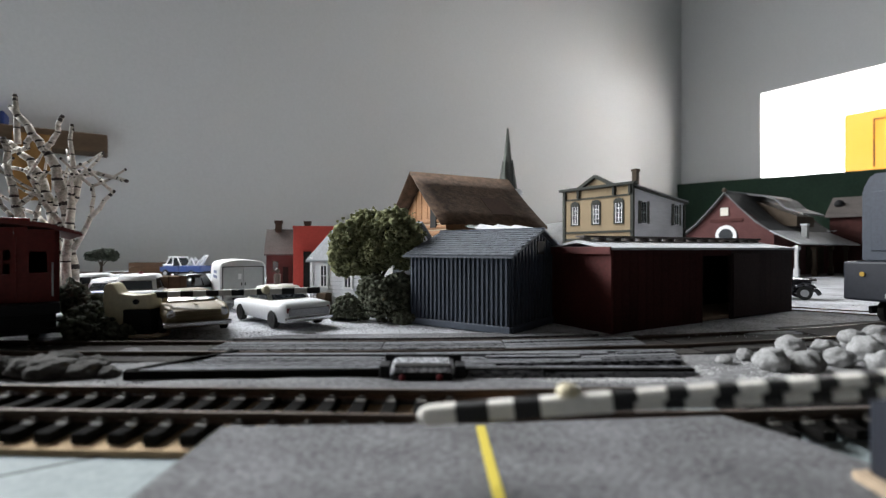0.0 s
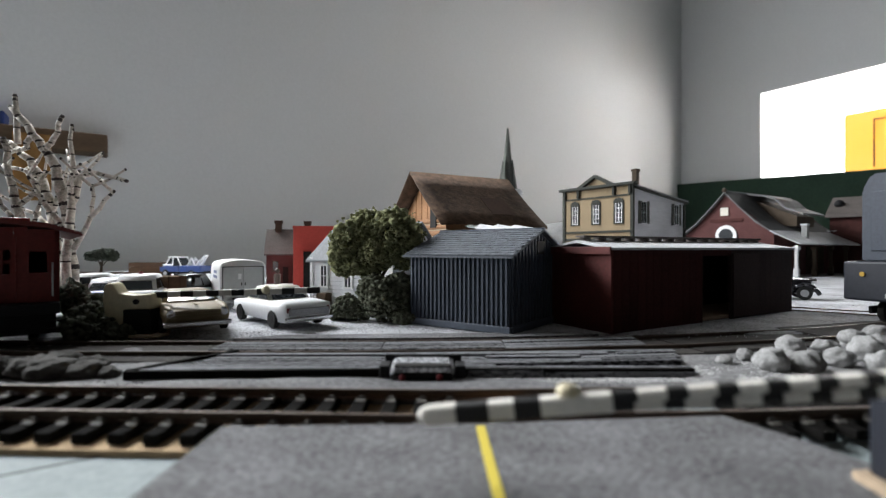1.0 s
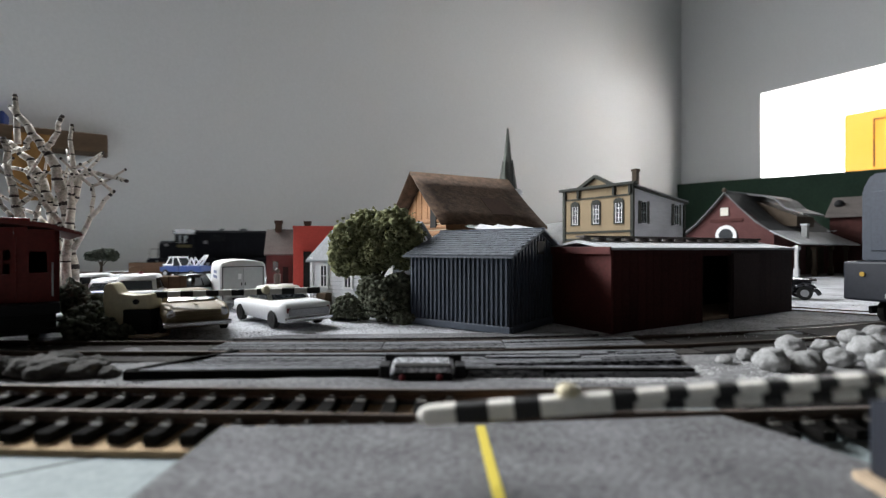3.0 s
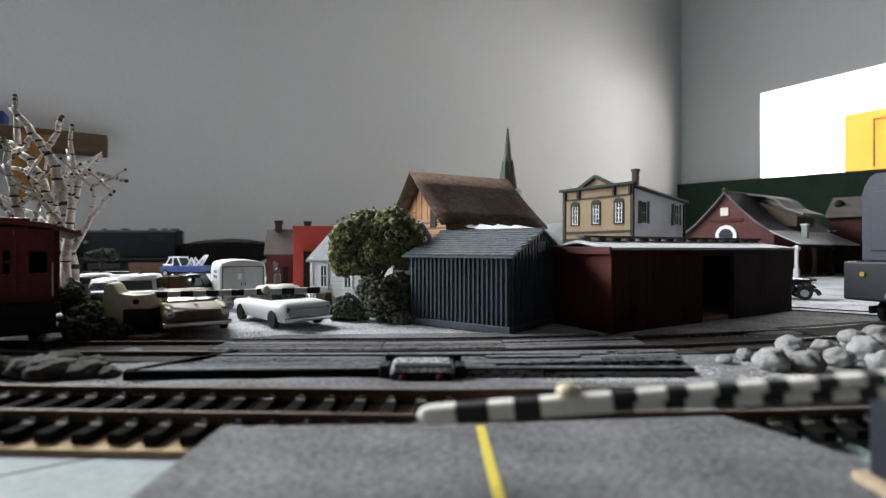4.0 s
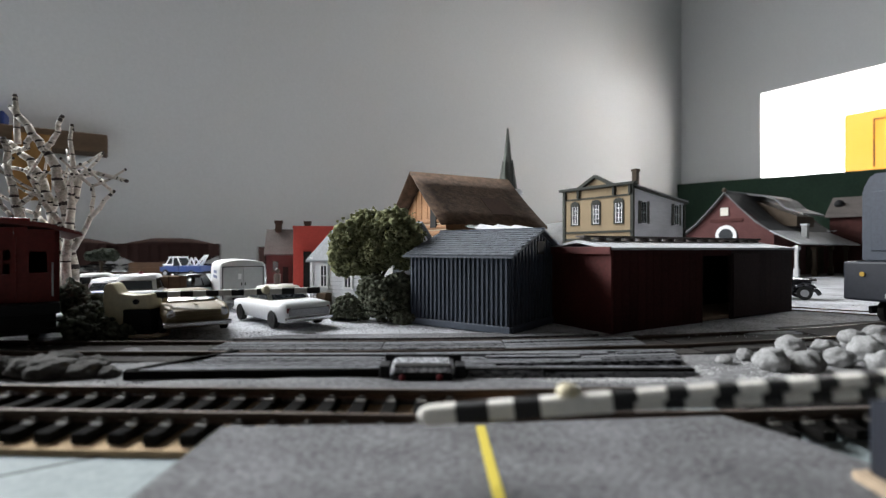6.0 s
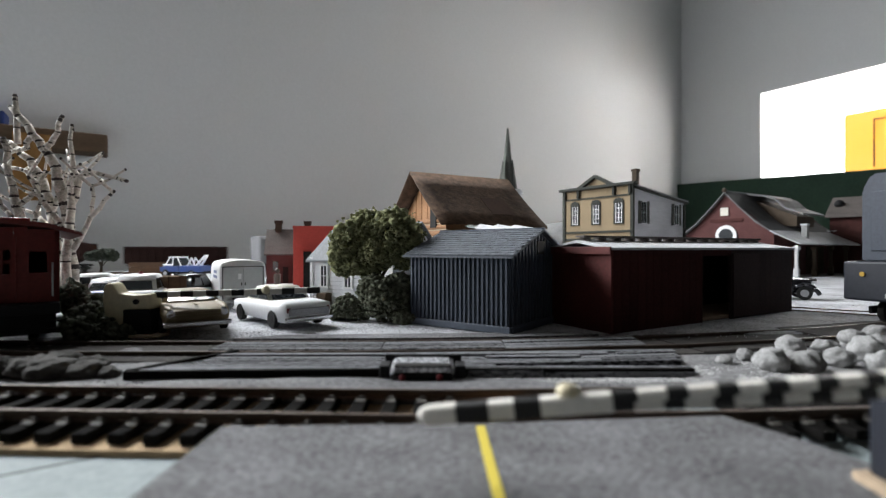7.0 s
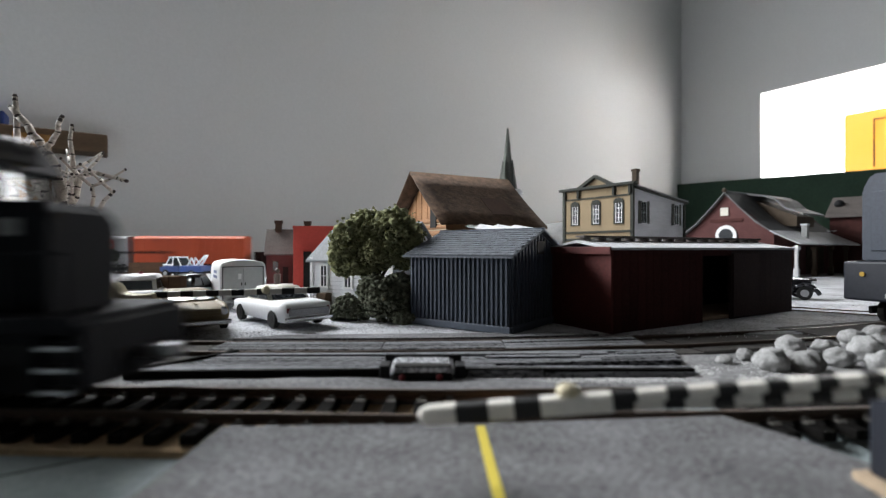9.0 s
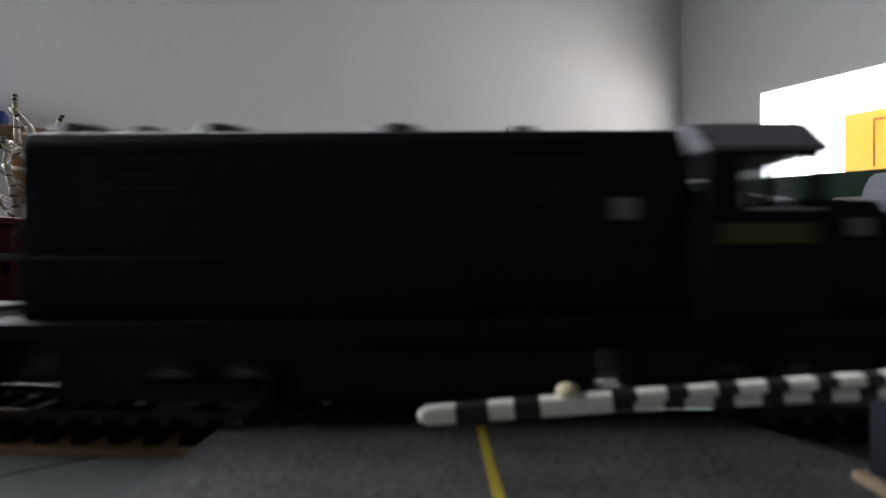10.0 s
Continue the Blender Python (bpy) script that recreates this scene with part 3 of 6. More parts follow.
far_gate = thing("crossing_gate", -117.5, 183, 10.0, 0, "lowered striped crossing gate on a cream mechanism", "crossing gate")
bm = B()
prism(bm, [(-6.6, 1.5), (-8.4, 6), (-9.3, 13), (-9.0, 17.6), (-7.6, 19.4), (-5.8, 19.2), (-4.4, 17.4), (-3.2, 15.4), (2, 14.8), (9.2, 15.4), (9.6, 12), (9.2, 9.5), (0.6, 9.2), (-0.8, 1.5)], -3.2, 3.2)
bmesh.ops.bevel(bm, geom=bm.edges[:], offset=0.7, segments=2, affect="EDGES", profile=0.5)
part("mechanism", bm, CREAM, far_gate, "cream plastic mechanism with counterweight", True)
boxes("motor_box", BLACK, far_gate, [(4.3, -0.6, 4.8, 10.4, 7.5, 9.4)], "black lower box", 0.4)
bm = B()
rod(bm, (3.5, -3.9, 12.4), (3.5, -2.5, 12.4), 1.0, n=12)
part("pivot", bm, BLACK, far_gate, "black pivot pin")
bm = B()
slab(bm, [(-14, -8), (13.5, -8), (15, -2), (11, 6), (-13, 6)], -0.3, 0.5)
part("base", bm, CARD, far_gate, "tan card base")
striped(far_gate, (8.5, 0.4, 14.6), (70.0, 3.5, 16.2), [i / 13 for i in range(14)], 1.6, 2.4, False)
bm = B()
ball(bm, 50, 1.4, 16.4, 1.7, 1.4, 1.7, 2)
part("arm_lamp", bm, CREAM, far_gate, "small cream lamp on the arm", True)


# ---- rocks ----
def rock(x, y, z, r, i, flat=0.8, mat=STONEG):
    bm = B()
    ball(bm, 0, 0, r * flat * 0.72, r * random.uniform(0.9, 1.2), r * random.uniform(0.85, 1.1), r * flat, 4, 0.22, i)
    for v in bm.verts:
        v.co += v.co.normalized() * (0.07 if mat is STONEG else 0.16) * r * (noise.noise(v.co * (2.2 / r) + Vector((i, 0, 0))) + 0.6 * noise.noise(v.co * (6.0 / r)))
    single("rock", bm, mat, "rounded pale grey stone beside the track" if mat is STONEG else "low dark grey stone between the tracks", "rock", x, y, z, random.uniform(0, 360), group="stones beside the track", smooth=True)


for i, (px, y, r) in enumerate([(91, 146, 2.6), (90.8, 134, 4.4), (110.6, 154, 4.3), (99.5, 132, 4.2), (122, 154, 3.5), (141, 166, 4.2), (113, 138, 4.0),
                                (129, 147, 5.0), (121, 132, 4.3), (158, 176, 4.1), (138, 153, 4.6), (135, 136, 4.5), (146, 146, 5.0), (103, 143, 2.6), (82, 141, 2.0), (150, 158, 4.4)]):
    rock(px, y, 8.4, r, i)
for i, (px, y, r) in enumerate([(-102, 127, 5.6), (-109, 128, 5.8), (-95, 128, 4.6), (-88.5, 128, 3.0), (-118, 128, 5.6), (-106, 134, 5.6), (-125, 130, 5.2), (-98, 134, 4.6)]):
    rock(px, y, 7.6, r, i + 30, 0.62, STONED)


def grit(name, n, x0, x1, y0, y1, z, lo, hi, mat, label, seed, clear_of=None):
    """Loose grains strewn over a stretch of ground."""
    rnd = random.Random(seed)
    bm = B()
    k = 0
    while k < n:
        x, y, r = rnd.uniform(x0, x1), rnd.uniform(y0, y1), rnd.uniform(lo, hi)
        if clear_of and clear_of(x, y):
            n -= 1
            continue
        ball(bm, x, y, z + r * 0.3, r * rnd.uniform(0.7, 1.3), r * rnd.uniform(0.7, 1.3), r * 0.8, 1, 0.6, k)
        k += 1
    single(name, bm, mat, label, "gravel", kind="stuff")


grit("gravel", 1100, -130, 150, 176, 250, 9.6, 0.12, 0.32, GRAVEL, "loose pale grains on the town ground", 1)
grit("gravel", 3000, -130, 130, 112, 150, 8.3, 0.15, 0.45, DIRT, "loose grey grains beside the tracks", 2)
grit("gravel", 500, 60, 330, 220, 420, 9.6, 0.15, 0.4, GRAVEL, "loose pale grains by the station", 3)
grit("gravel", 2600, 64, 104, 122, 142, 8.4, 0.12, 0.4, FROST, "loose pale grains beside the plank crossing", 5)
grit("gravel", 1300, 12, 68, 121.5, 125.6, 8.4, 0.12, 0.32, FROST, "loose pale grains along the plank crossing", 6)


# ---- rolling stock ----
def wheelset_truck(parent, x, n=2, r=4.6):
    t = boxes("truck", BLACK, parent, [(x, s * 11.5, 5.0, n * 14.0 - 3, 1.6, 3.4) for s in (-1, 1)] + [(x, 0, 5.5, 6, 23, 2.5)], "black truck side frames", 0.4)
    for i in range(n):
        xx = x + (i - (n - 1) / 2) * 13.5
        bm = B()
        for s in (-1, 1):
            rod(bm, (xx, s * 7.6, r), (xx, s * 9.6, r), r, r, 20)
            rod(bm, (xx, s * 7.0, r), (xx, s * 7.6, r), r + 0.6, r + 0.6, 20)
        rod(bm, (xx, -7, r), (xx, 7, r), 0.9)
        part("wheelset", bm, DARKSTEEL, t, "dark steel wheelset")
        boxes("axle_box", BLACK, t, [(xx, s * 12.6, 4.6, 3.2, 1.4, 3.2) for s in (-1, 1)], "", 0.5)
    return t


def locomotive(name, x, y, z, rz, label):
    L = thing(name, x, y, z, rz, label, "locomotive")
    # deck and frame
    boxes("frame", NAVY, L, [(0, 0, 17.2, 188, 34, 3.2), (0, 0, 14.4, 168, 25, 3.0)], "dark underframe and walkway", 0.3)
    boxes("fuel_tank", BLACK, L, [(1, 0, 8.6, 44, 29, 9.5)], "black fuel tank", 1.6)
    # added black blocks close the gaps under the frame, as its shade would
    boxes("equipment_box", BLACK, L, [(-30.5, 0, 7.6, 109, 12.5, 12.0), (58, 0, 7.6, 54, 12.5, 12.0), (-5, 0, 8.5, 58, 24, 11.0), (37.5, 0, 8.5, 12, 24, 11.0)], "black filler standing in for shade under the frame", 0.4)
    # long hood
    bm = B()
    prof = [(-10, 18.8), (10, 18.8), (10, 52.4), (8.2, 55.2), (-8.2, 55.2), (-10, 52.4)]
    loft(bm, [[(xx, a, b) for a, b in prof] for xx in (-89, 42)])
    bmesh.ops.bevel(bm, geom=bm.edges[:], offset=0.5, segments=1, affect="EDGES")
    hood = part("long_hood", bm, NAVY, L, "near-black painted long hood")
    for i in range(16):
        boxes("hood_door", NAVY, hood, [(-84 + i * 7.4, s * 10.1, 33, 6.4, 0.5, 24) for s in (-1, 1)], "flush hood door", 0.15)
    for k in range(7):
        boxes("louvre", BLACK, hood, [(xx, s * 10.35, 41 + k * 1.4, w, 0.5, 0.6) for s in (-1, 1) for xx, w in ((-66, 22), (14, 18))], "black radiator louvre")
    for xx, r in ((-82.5, 5.8), (-68.8, 3.7), (-52.9, 5.5), (-16.2, 5.2), (10.6, 3.0)):
        bm = B()
        rod(bm, (xx, 0, 55.0), (xx, 0, 57.6), r, r * 0.94, 24)
        rod(bm, (xx, 0, 57.6), (xx, 0, 58.0), r * 0.5, r * 0.3, 12)
        part("roof_fan", bm, NAVYLIT, hood, "round roof fan housing")
    boxes("exhaust", NAVYLIT, hood, [(-2, 0, 54.8, 9, 5, 2.0), (-28, 0, 54.6, 12, 8, 1.2)], "exhaust stack", 0.3)
    boxes("number_panel", PALEBAR, hood, [(28.6, -10.45, 39.5, 4.6, 0.3, 4.2), (28.6, 10.45, 39.5, 4.6, 0.3, 4.2)], "pale square panel")
    # cab with open window bays
    rows = []
    for s in (-1, 1):
        yy = s * 15.6
        rows += [(52.3, yy, 28.8, 22, 1.0, 20.6), (52.3, yy, 49.3, 22, 1.0, 0.9), (44.9, yy, 43.9, 7.2, 1.0, 9.8), (61.9, yy, 43.9, 2.8, 1.0, 9.8)]
    for xx in (41.9, 62.8):
        rows += [(xx, 0, 28.8, 1.0, 30, 20.6), (xx, 0, 51.6, 1.0, 29, 2.0)]
        rows += [(xx, yy, 44.8, 1.0, w, 11.4) for yy, w in ((-14.6, 1.0), (14.6, 1.0), (0, 2.4))]
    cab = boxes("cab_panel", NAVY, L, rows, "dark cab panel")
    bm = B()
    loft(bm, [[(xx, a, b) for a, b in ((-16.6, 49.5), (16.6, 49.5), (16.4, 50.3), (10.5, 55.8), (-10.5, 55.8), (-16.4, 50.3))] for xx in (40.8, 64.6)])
    part("cab_roof", bm, NAVYLIT, cab, "sloped cab roof in the lit tone of the paint")
    boxes("side_window", CABGLASS, cab, [(54.5, s * 15.4, 43.9, 11.8, 0.25, 9.6) for s in (-1, 1)], "clear cab pane")
    for s in (-1, 1):
        bm = B()
        m = Matrix.Translation((62.9, s * 7.6, 44.8)) @ Euler((0, radians(-4), radians(s * 3))).to_matrix().to_4x4() @ Matrix.Diagonal((0.25, 12.6, 11.2, 1))
        cube(bm, m)
        part("windshield", bm, CABGLASS, cab, "clear front windscreen pane")
    # added block inside the cab, darkening the view through its side window
    boxes("control_stand", BLACK, cab, [(47.5, 4, 32, 10, 12, 24)], "added dark block inside the cab", 0.4)
    boxes("window_ledge", STEEL, cab, [(55.7, s * 16.3, 38.8, 13, 0.5, 0.5) for s in (-1, 1)], "pale window ledge")
    boxes("window_post", NAVY, cab, [(54.8, s * 15.7, 43.9, 0.5, 0.8, 9.6) for s in (-1, 1)])
    boxes("lettering_bar", YELBAR, cab, [(52.5, s * 16.2, 34.4, 17, 0.15, 3.6) for s in (-1, 1)], "dull yellow lettering band")
    bm = B()
    rod(bm, (67.5, -2, 53.5), (69.2, -2, 53.5), 1.2, 1.4, 12)
    rod(bm, (67.5, 2, 53.5), (69.2, 2, 53.5), 1.2, 1.4, 12)
    box(bm, 66.2, 0, 52.6, 3.2, 13, 4.6, bevel=0.5)
    part("headlight", bm, BLACK, cab, "headlight and number boxes")
    bm = B()
    for k in (-1.4, 0, 1.4):
        rod(bm, (57, 6 + k, 56.4), (61.5 + k, 6 + k, 56.8), 0.35, 0.8, 8)
    box(bm, 58, 6, 55.9, 1.2, 3.6, 0.9)
    part("horn", bm, STEEL, cab, "small air horn")
    # short nose
    bm = B()
    loft(bm, [[(xx, a, b) for a, b in ((-9.6, 18.8), (9.6, 18.8), (9.6, h - 2.2), (7.5, h), (-7.5, h), (-9.6, h - 2.2))] for xx, h in ((63.6, 41.5), (81, 41.0), (83.2, 39.0))])
    nose = part("nose", bm, NAVY, L, "low dark nose")
    boxes("number_panel", PALEBAR, nose, [(75, -9.75, 35.8, 4.6, 0.2, 3.4), (75, 9.75, 35.8, 4.6, 0.2, 3.4)], "faint pale panel")
    # pilots, steps, rails, couplers
    for s in (-1, 1):
        xe = s * 94
        pl = boxes("pilot", NAVY, L, [(xe + s * 0.8, 0, 11.2, 1.6, 33, 12)], "end pilot", 0.3)
        boxes("step", STEEL, pl, [(xe - s * 3.4, yy, zz, 6, 3.2, 0.7) for yy in (-15.6, 15.6) for zz in (5.2, 9.2, 13.2)], "worn grey steps")
        boxes("step_side", NAVY, pl, [(xe - s * 6.8, yy, 10.5, 0.6, 3.4, 12) for yy in (-15.6, 15.6)], "step side plates")
        bm = B()
        box(bm, xe + s * 4.2, 0, 9.5, 6, 2.2, 2.6, bevel=0.5)
        box(bm, xe + s * 7.6, 1.0, 9.5, 2.4, 3.6, 3.2, bevel=0.6)
        part("coupler", bm, STEEL, pl, "dull metal coupler")
        bm = B()
        for yy in (-6, -3, 4, 7):
            rod(bm, (xe + s * 1.8, yy, 11), (xe + s * 2.6, yy * 1.1, 5.5), 0.4)
        part("air_hose", bm, BLACK, pl, "black air hoses")
    for s in (-1, 1):
        bm = B()
        for xx in (-92, -80, -62, -44, -26, -8, 10, 22, 34):
            rod(bm, (xx, s * 16.2, 18.5), (xx, s * 16.2, 30.5), 0.3, n=6)
        rod(bm, (-92, s * 16.2, 30.5), (34, s * 16.2, 30.5), 0.3, n=6)
        for xx in (67, 80, 92):
            rod(bm, (xx, s * 16.2, 18.5), (xx, s * 16.2, 30.5), 0.3, n=6)
        rod(bm, (67, s * 16.2, 30.5), (92, s * 16.2, 30.5), 0.3, n=6)
        part("handrail", bm, NAVY, L, "thin dark handrail")
    for xx in (-52, 56):
        wheelset_truck(L, xx)
    return L


def car_base(name, length_mm, label, width=30, deck=11):
    c = thing(name, 0, 0, 0, 0, label, "freight car", "cars of the far train")
    boxes("underframe", BLACK, c, [(0, 0, deck - 1.2, length_mm - 4, 12, 2.4), (0, 0, deck - 3.5, length_mm * 0.3, 16, 3)], "black underframe", 0.2)
    for s in (-1, 1):
        wheelset_truck(c, s * (length_mm / 2 - 20))
        bm = B()
        box(bm, s * (length_mm / 2 + 1.0), 0, 9, 5, 2, 2.4, bevel=0.4)
        part("coupler", bm, BLACK, c, "dark coupler")
    return c


def hopper(L, body, load, label, hump, top=37):
    c = car_base("hopper_car", L, label)
    h = L / 2 - 2
    bm = B()
    prism(bm, [(-h, top), (-h, top - 15), (-h * 0.55, 10), (-h * 0.25, 10), (0, 15), (h * 0.25, 10), (h * 0.55, 10), (h, top - 15), (h, top)], -14.5, 14.5)
    b = part("hopper_body", bm, body, c)
    n = 9
    for i in range(n + 1):
        for s in (-1, 1):
            boxes("rib", body, b, [(-h + 2 * h * i / n, s * 15.0, top - 10, 1.4, 1.4, 20)])
    boxes("top_rail", body, b, [(0, -14.8, top, 2 * h + 1, 1.6, 1.6), (0, 14.8, top, 2 * h + 1, 1.6, 1.6)])
    bm = B()
    k = 14
    rings = []
    for i in range(k + 1):
        t = i / k
        z = top - 0.6 + hump * (math.sin(math.pi * t) ** 0.6) * (1 + 0.12 * noise.noise((t * 5, L, 0)))
        xx = -h + 1 + (2 * h - 2) * t
        rings.append([(xx, yy, top - 1 + (z - top + 1) * q) for yy, q in ((-13.6, 0.0), (-9, 0.75), (0, 1.0), (9, 0.75), (13.6, 0.0), (0, -0.3))])
    loft(bm, rings)
    part("load", bm, load, c, "heaped bulk load", True)
    return c


def gondola(L, body, label, top=33):
    c = car_base("gondola_car", L, label)
    h = L / 2 - 2
    bm = B()
    for s in (-1, 1):
        box(bm, 0, s * 14.3, (top + 11) / 2, 2 * h, 1.2, top - 11)
        box(bm, s * h, 0, (top + 11) / 2, 1.2, 28.5, top - 11)
    box(bm, 0, 0, 12, 2 * h, 28, 1.5)
    b = part("gondola_body", bm, body, c)
    for i in range(13):
        for s in (-1, 1):
            boxes("rib", body, b, [(-h + 2 * h * i / 12, s * 15.2, (top + 12) / 2, 1.2, 0.8, top - 12)])
    boxes("top_rail", body, b, [(0, s * 14.8, top, 2 * h + 1, 1.8, 1.4) for s in (-1, 1)])
    return c


def house_car(name, L, body, roof, label, top=48, emblem=False, ends=None):
    c = car_base(name, L, label)
    h = L / 2 - 1.5
    bm = B()
    loft(bm, [[(xx, a, b) for a, b in ((-15, 11), (15, 11), (15, top - 3.5), (12, top - 1.4), (-12, top - 1.4), (-15, top - 3.5))] for xx in (-h, h)])
    bmesh.ops.bevel(bm, geom=bm.edges[:], offset=0.5, segments=1, affect="EDGES")
    b = part("car_body", bm, body, c)
    bm = B()
    loft(bm, [[(xx, a, z) for a, z in ((-15.3, top - 3.6), (-12, top - 1.2), (0, top), (12, top - 1.2), (15.3, top - 3.6), (0, top - 2.5))] for xx in (-h - 0.4, h + 0.4)])
    part("car_roof", bm, roof, c, "car roof")
    for i in range(15):
        boxes("side_rib", body, b, [(-h + 4 + (2 * h - 8) * i / 14, s * 15.1, (top + 8) / 2, 0.7, 0.5, top - 17) for s in (-1, 1)])
    for s in (-1, 1):
        d = boxes("door", body, b, [(0, s * 15.6, (top + 8) / 2, 22, 0.9, top - 15)], "sliding door", 0.2)
        boxes("door_rail", BLACK, d, [(6, s * 16.0, 12.5, 40, 0.6, 0.9)])
    if ends:
        boxes("end_frame", ends, b, [(s * (h + 0.2), 0, (top + 8) / 2, 3.0, 30.6, top - 10) for s in (-1, 1)], "dark end frame", 0.5)
    if emblem:
        boxes("lettering_bar", GREYBAR, b, [(s * -h * 0.36, s * -15.35, top - 14, 46, 0.3, 7) for s in (-1, 1)], "grey lettering band")
        for s in (-1, 1):
            bm = B()
            rod(bm, (s * h * 0.70, s * -15.1, top - 12.5), (s * h * 0.70, s * -15.65, top - 12.5), 9.5, n=32)
            e = part("emblem", bm, REDBAR, b, "round red emblem")
            boxes("emblem_bar", SILVER, e, [(s * h * 0.70, s * -15.7, top - 12.5, 15, 0.2, 3.2)], "pale bar across the emblem")
    return c


loco_near = locomotive("locomotive", -400, 114, 10.0, 0, "near-black diesel locomotive running on the near track")
# assumed second unit, hardly in view; it also keeps light off the foreground
loco_trail = tagged(copy_thing(loco_near, pose(-0.6, 0.114, 0.010)), "added near-black diesel locomotive coupled behind, mostly unseen")
loco_far = locomotive("locomotive", -600, 600, 13.0, 180, "dark diesel locomotive hauling the far freight train")

# cars in running order: (thing, nose offset and tail offset behind the rear of the leading hood)
TRAIN = [(loco_far, -168, 22)]
for made, a, b in (
        (hopper(115, HOPPERB, COAL, "black hopper car heaped with coal", 8), 14, 122),
        (hopper(117, HOPPERR, ORELOAD, "brown hopper car with a rounded load", 9), 129, 239),
        (hopper(121, HOPPERR, ORELOAD, "dark brown hopper car with a rounded load", 9), 250, 364),
        (gondola(123, HOPPERR, "low brown gondola car"), 413, 529),
        (house_car("reefer_car", 181, SILVER, SILVER, "long silver-grey box car with a round red emblem", 48, True, GREYBAR), 561, 731),
        (house_car("box_car", 141, ORANGE, ORANGE, "bright orange-red box car", 48), 737, 869),
        (gondola(128, HOPPERR, "low dark gondola car", 26), 876, 996)):
    TRAIN.append((made, a * 1.067, b * 1.067))


def path_table(pts):
    out, s = [], 0.0
    for i, p in enumerate(pts):
        if i:
            s += math.hypot(p[0] - pts[i - 1][0], p[1] - pts[i - 1][1])
        out.append(s)
    return out


# ---- parked vehicles ----
def wheel(parent, x, y, z, r, w, rim=STEEL):
    bm = B()
    rod(bm, (x, y - w / 2, z), (x, y + w / 2, z), r, r, 20)
    bmesh.ops.bevel(bm, geom=bm.edges[:], offset=0.25, segments=1, affect="EDGES")
    t = part("wheel", bm, TYRE, parent, "black tyre")
    bm = B()
    rod(bm, (x, y - w / 2 - 0.15, z), (x, y + w / 2 + 0.15, z), r * 0.55, r * 0.5, 14)
    part("rim", bm, rim, t, "bright wheel rim")


def motor_car(name, x, y, z, rz, L, W, H, paint, roof, label, cabin=(-0.30, 0.22, -0.16, 0.08), belt=0.62, fins=0.0, round_=1.4, convertible=False, front_low=0.0):
    """A car that faces +x. cabin: rear and front foot, rear and front top, as shares of the length."""
    c = thing(name, x, y, z, rz, label, "car", "parked model cars")
    h, w = L / 2, W / 2
    zb, zt = H * 0.16, H * belt
    bm = B()
    rings = []
    for t, k, lo, hi in ((-1.0, 0.84, 0.10, -0.12 + fins), (-0.96, 0.95, 0.02, 0.0 + fins), (-0.6, 1.0, 0, 0.02 + fins), (0.0, 1.0, 0, 0.0), (0.55, 0.99, 0, -0.03 - front_low), (0.93, 0.95, 0.02, -0.10 - front_low), (1.0, 0.86, 0.12, -0.18 - front_low)):
        a, b = zb + lo * H, zt + hi * H
        m = a + (b - a) * 0.55
        rings.append([(t * h, -w * k * 0.92, a), (t * h, w * k * 0.92, a), (t * h, w * k, m), (t * h, w * k * 0.97, b - 0.3), (t * h, w * k * 0.86, b), (t * h, -w * k * 0.86, b), (t * h, -w * k * 0.97, b - 0.3), (t * h, -w * k, m)])
    loft(bm, rings)
    part("body", bm, paint, c, "", True)
    r0, f0, r1, f1 = [q * L for q in cabin]
    if not convertible:
        lo = [(r0, -w * 0.86, zt - 0.4), (f0, -w * 0.86, zt - 0.4), (f0, w * 0.86, zt - 0.4), (r0, w * 0.86, zt - 0.4)]
        hi = [(r1, -w * 0.70, H - 1.0), (f1, -w * 0.70, H - 1.0), (f1, w * 0.70, H - 1.0), (r1, w * 0.70, H - 1.0)]
        bm = B()
        loft(bm, [lo, hi, [(r1 + 0.5, -w * 0.66, H - 0.4), (f1 - 0.5, -w * 0.66, H - 0.4), (f1 - 0.5, w * 0.66, H - 0.4), (r1 + 0.5, w * 0.66, H - 0.4)],
                  [(r1 + 2.2, -w * 0.48, H), (f1 - 2.2, -w * 0.48, H), (f1 - 2.2, w * 0.48, H), (r1 + 2.2, w * 0.48, H)]])
        part("cabin", bm, roof, c, "rounded cabin and roof", True)
        mid = Vector(((r0 + f0) / 2, 0, 0))
        for q in range(4):
            a, b, d, e = [Vector(p) for p in (lo[q], lo[(q + 1) % 4], hi[(q + 1) % 4], hi[q])]
            cen = (a + b + d + e) / 4
            n = (b - a).cross(e - a).normalized()
            if n.dot(cen - mid) < 0:
                n = -n
            pts = [cen + Vector(((p - cen).x * 0.84, (p - cen).y * 0.84, (p - cen).z * 0.66)) + n * 0.12 for p in (a, b, d, e)]
            halves = [(0, 0.47), (0.53, 1)] if q % 2 == 0 else [(0, 1)]
            for u, v in halves:
                bm = B()
                quad = [pts[0].lerp(pts[1], u), pts[0].lerp(pts[1], v), pts[3].lerp(pts[2], v), pts[3].lerp(pts[2], u)]
                loft(bm, [[p for p in quad], [p + n * 0.15 for p in quad]])
                part("window_pane", bm, GLASSD, c, "dark car window")
    for xx in (-0.29, 0.31):
        for s in (-1, 1):
            wheel(c, xx * L, s * (w - 1.0), H * 0.225, H * 0.225, 2.4, BLACK)
    for s, nm in ((1, "bumper"), (-1, "bumper")):
        bm = B()
        box(bm, s * (h + 0.3), 0, zb + 1.7, 1.3, W * 0.97, 1.5, bevel=0.4)
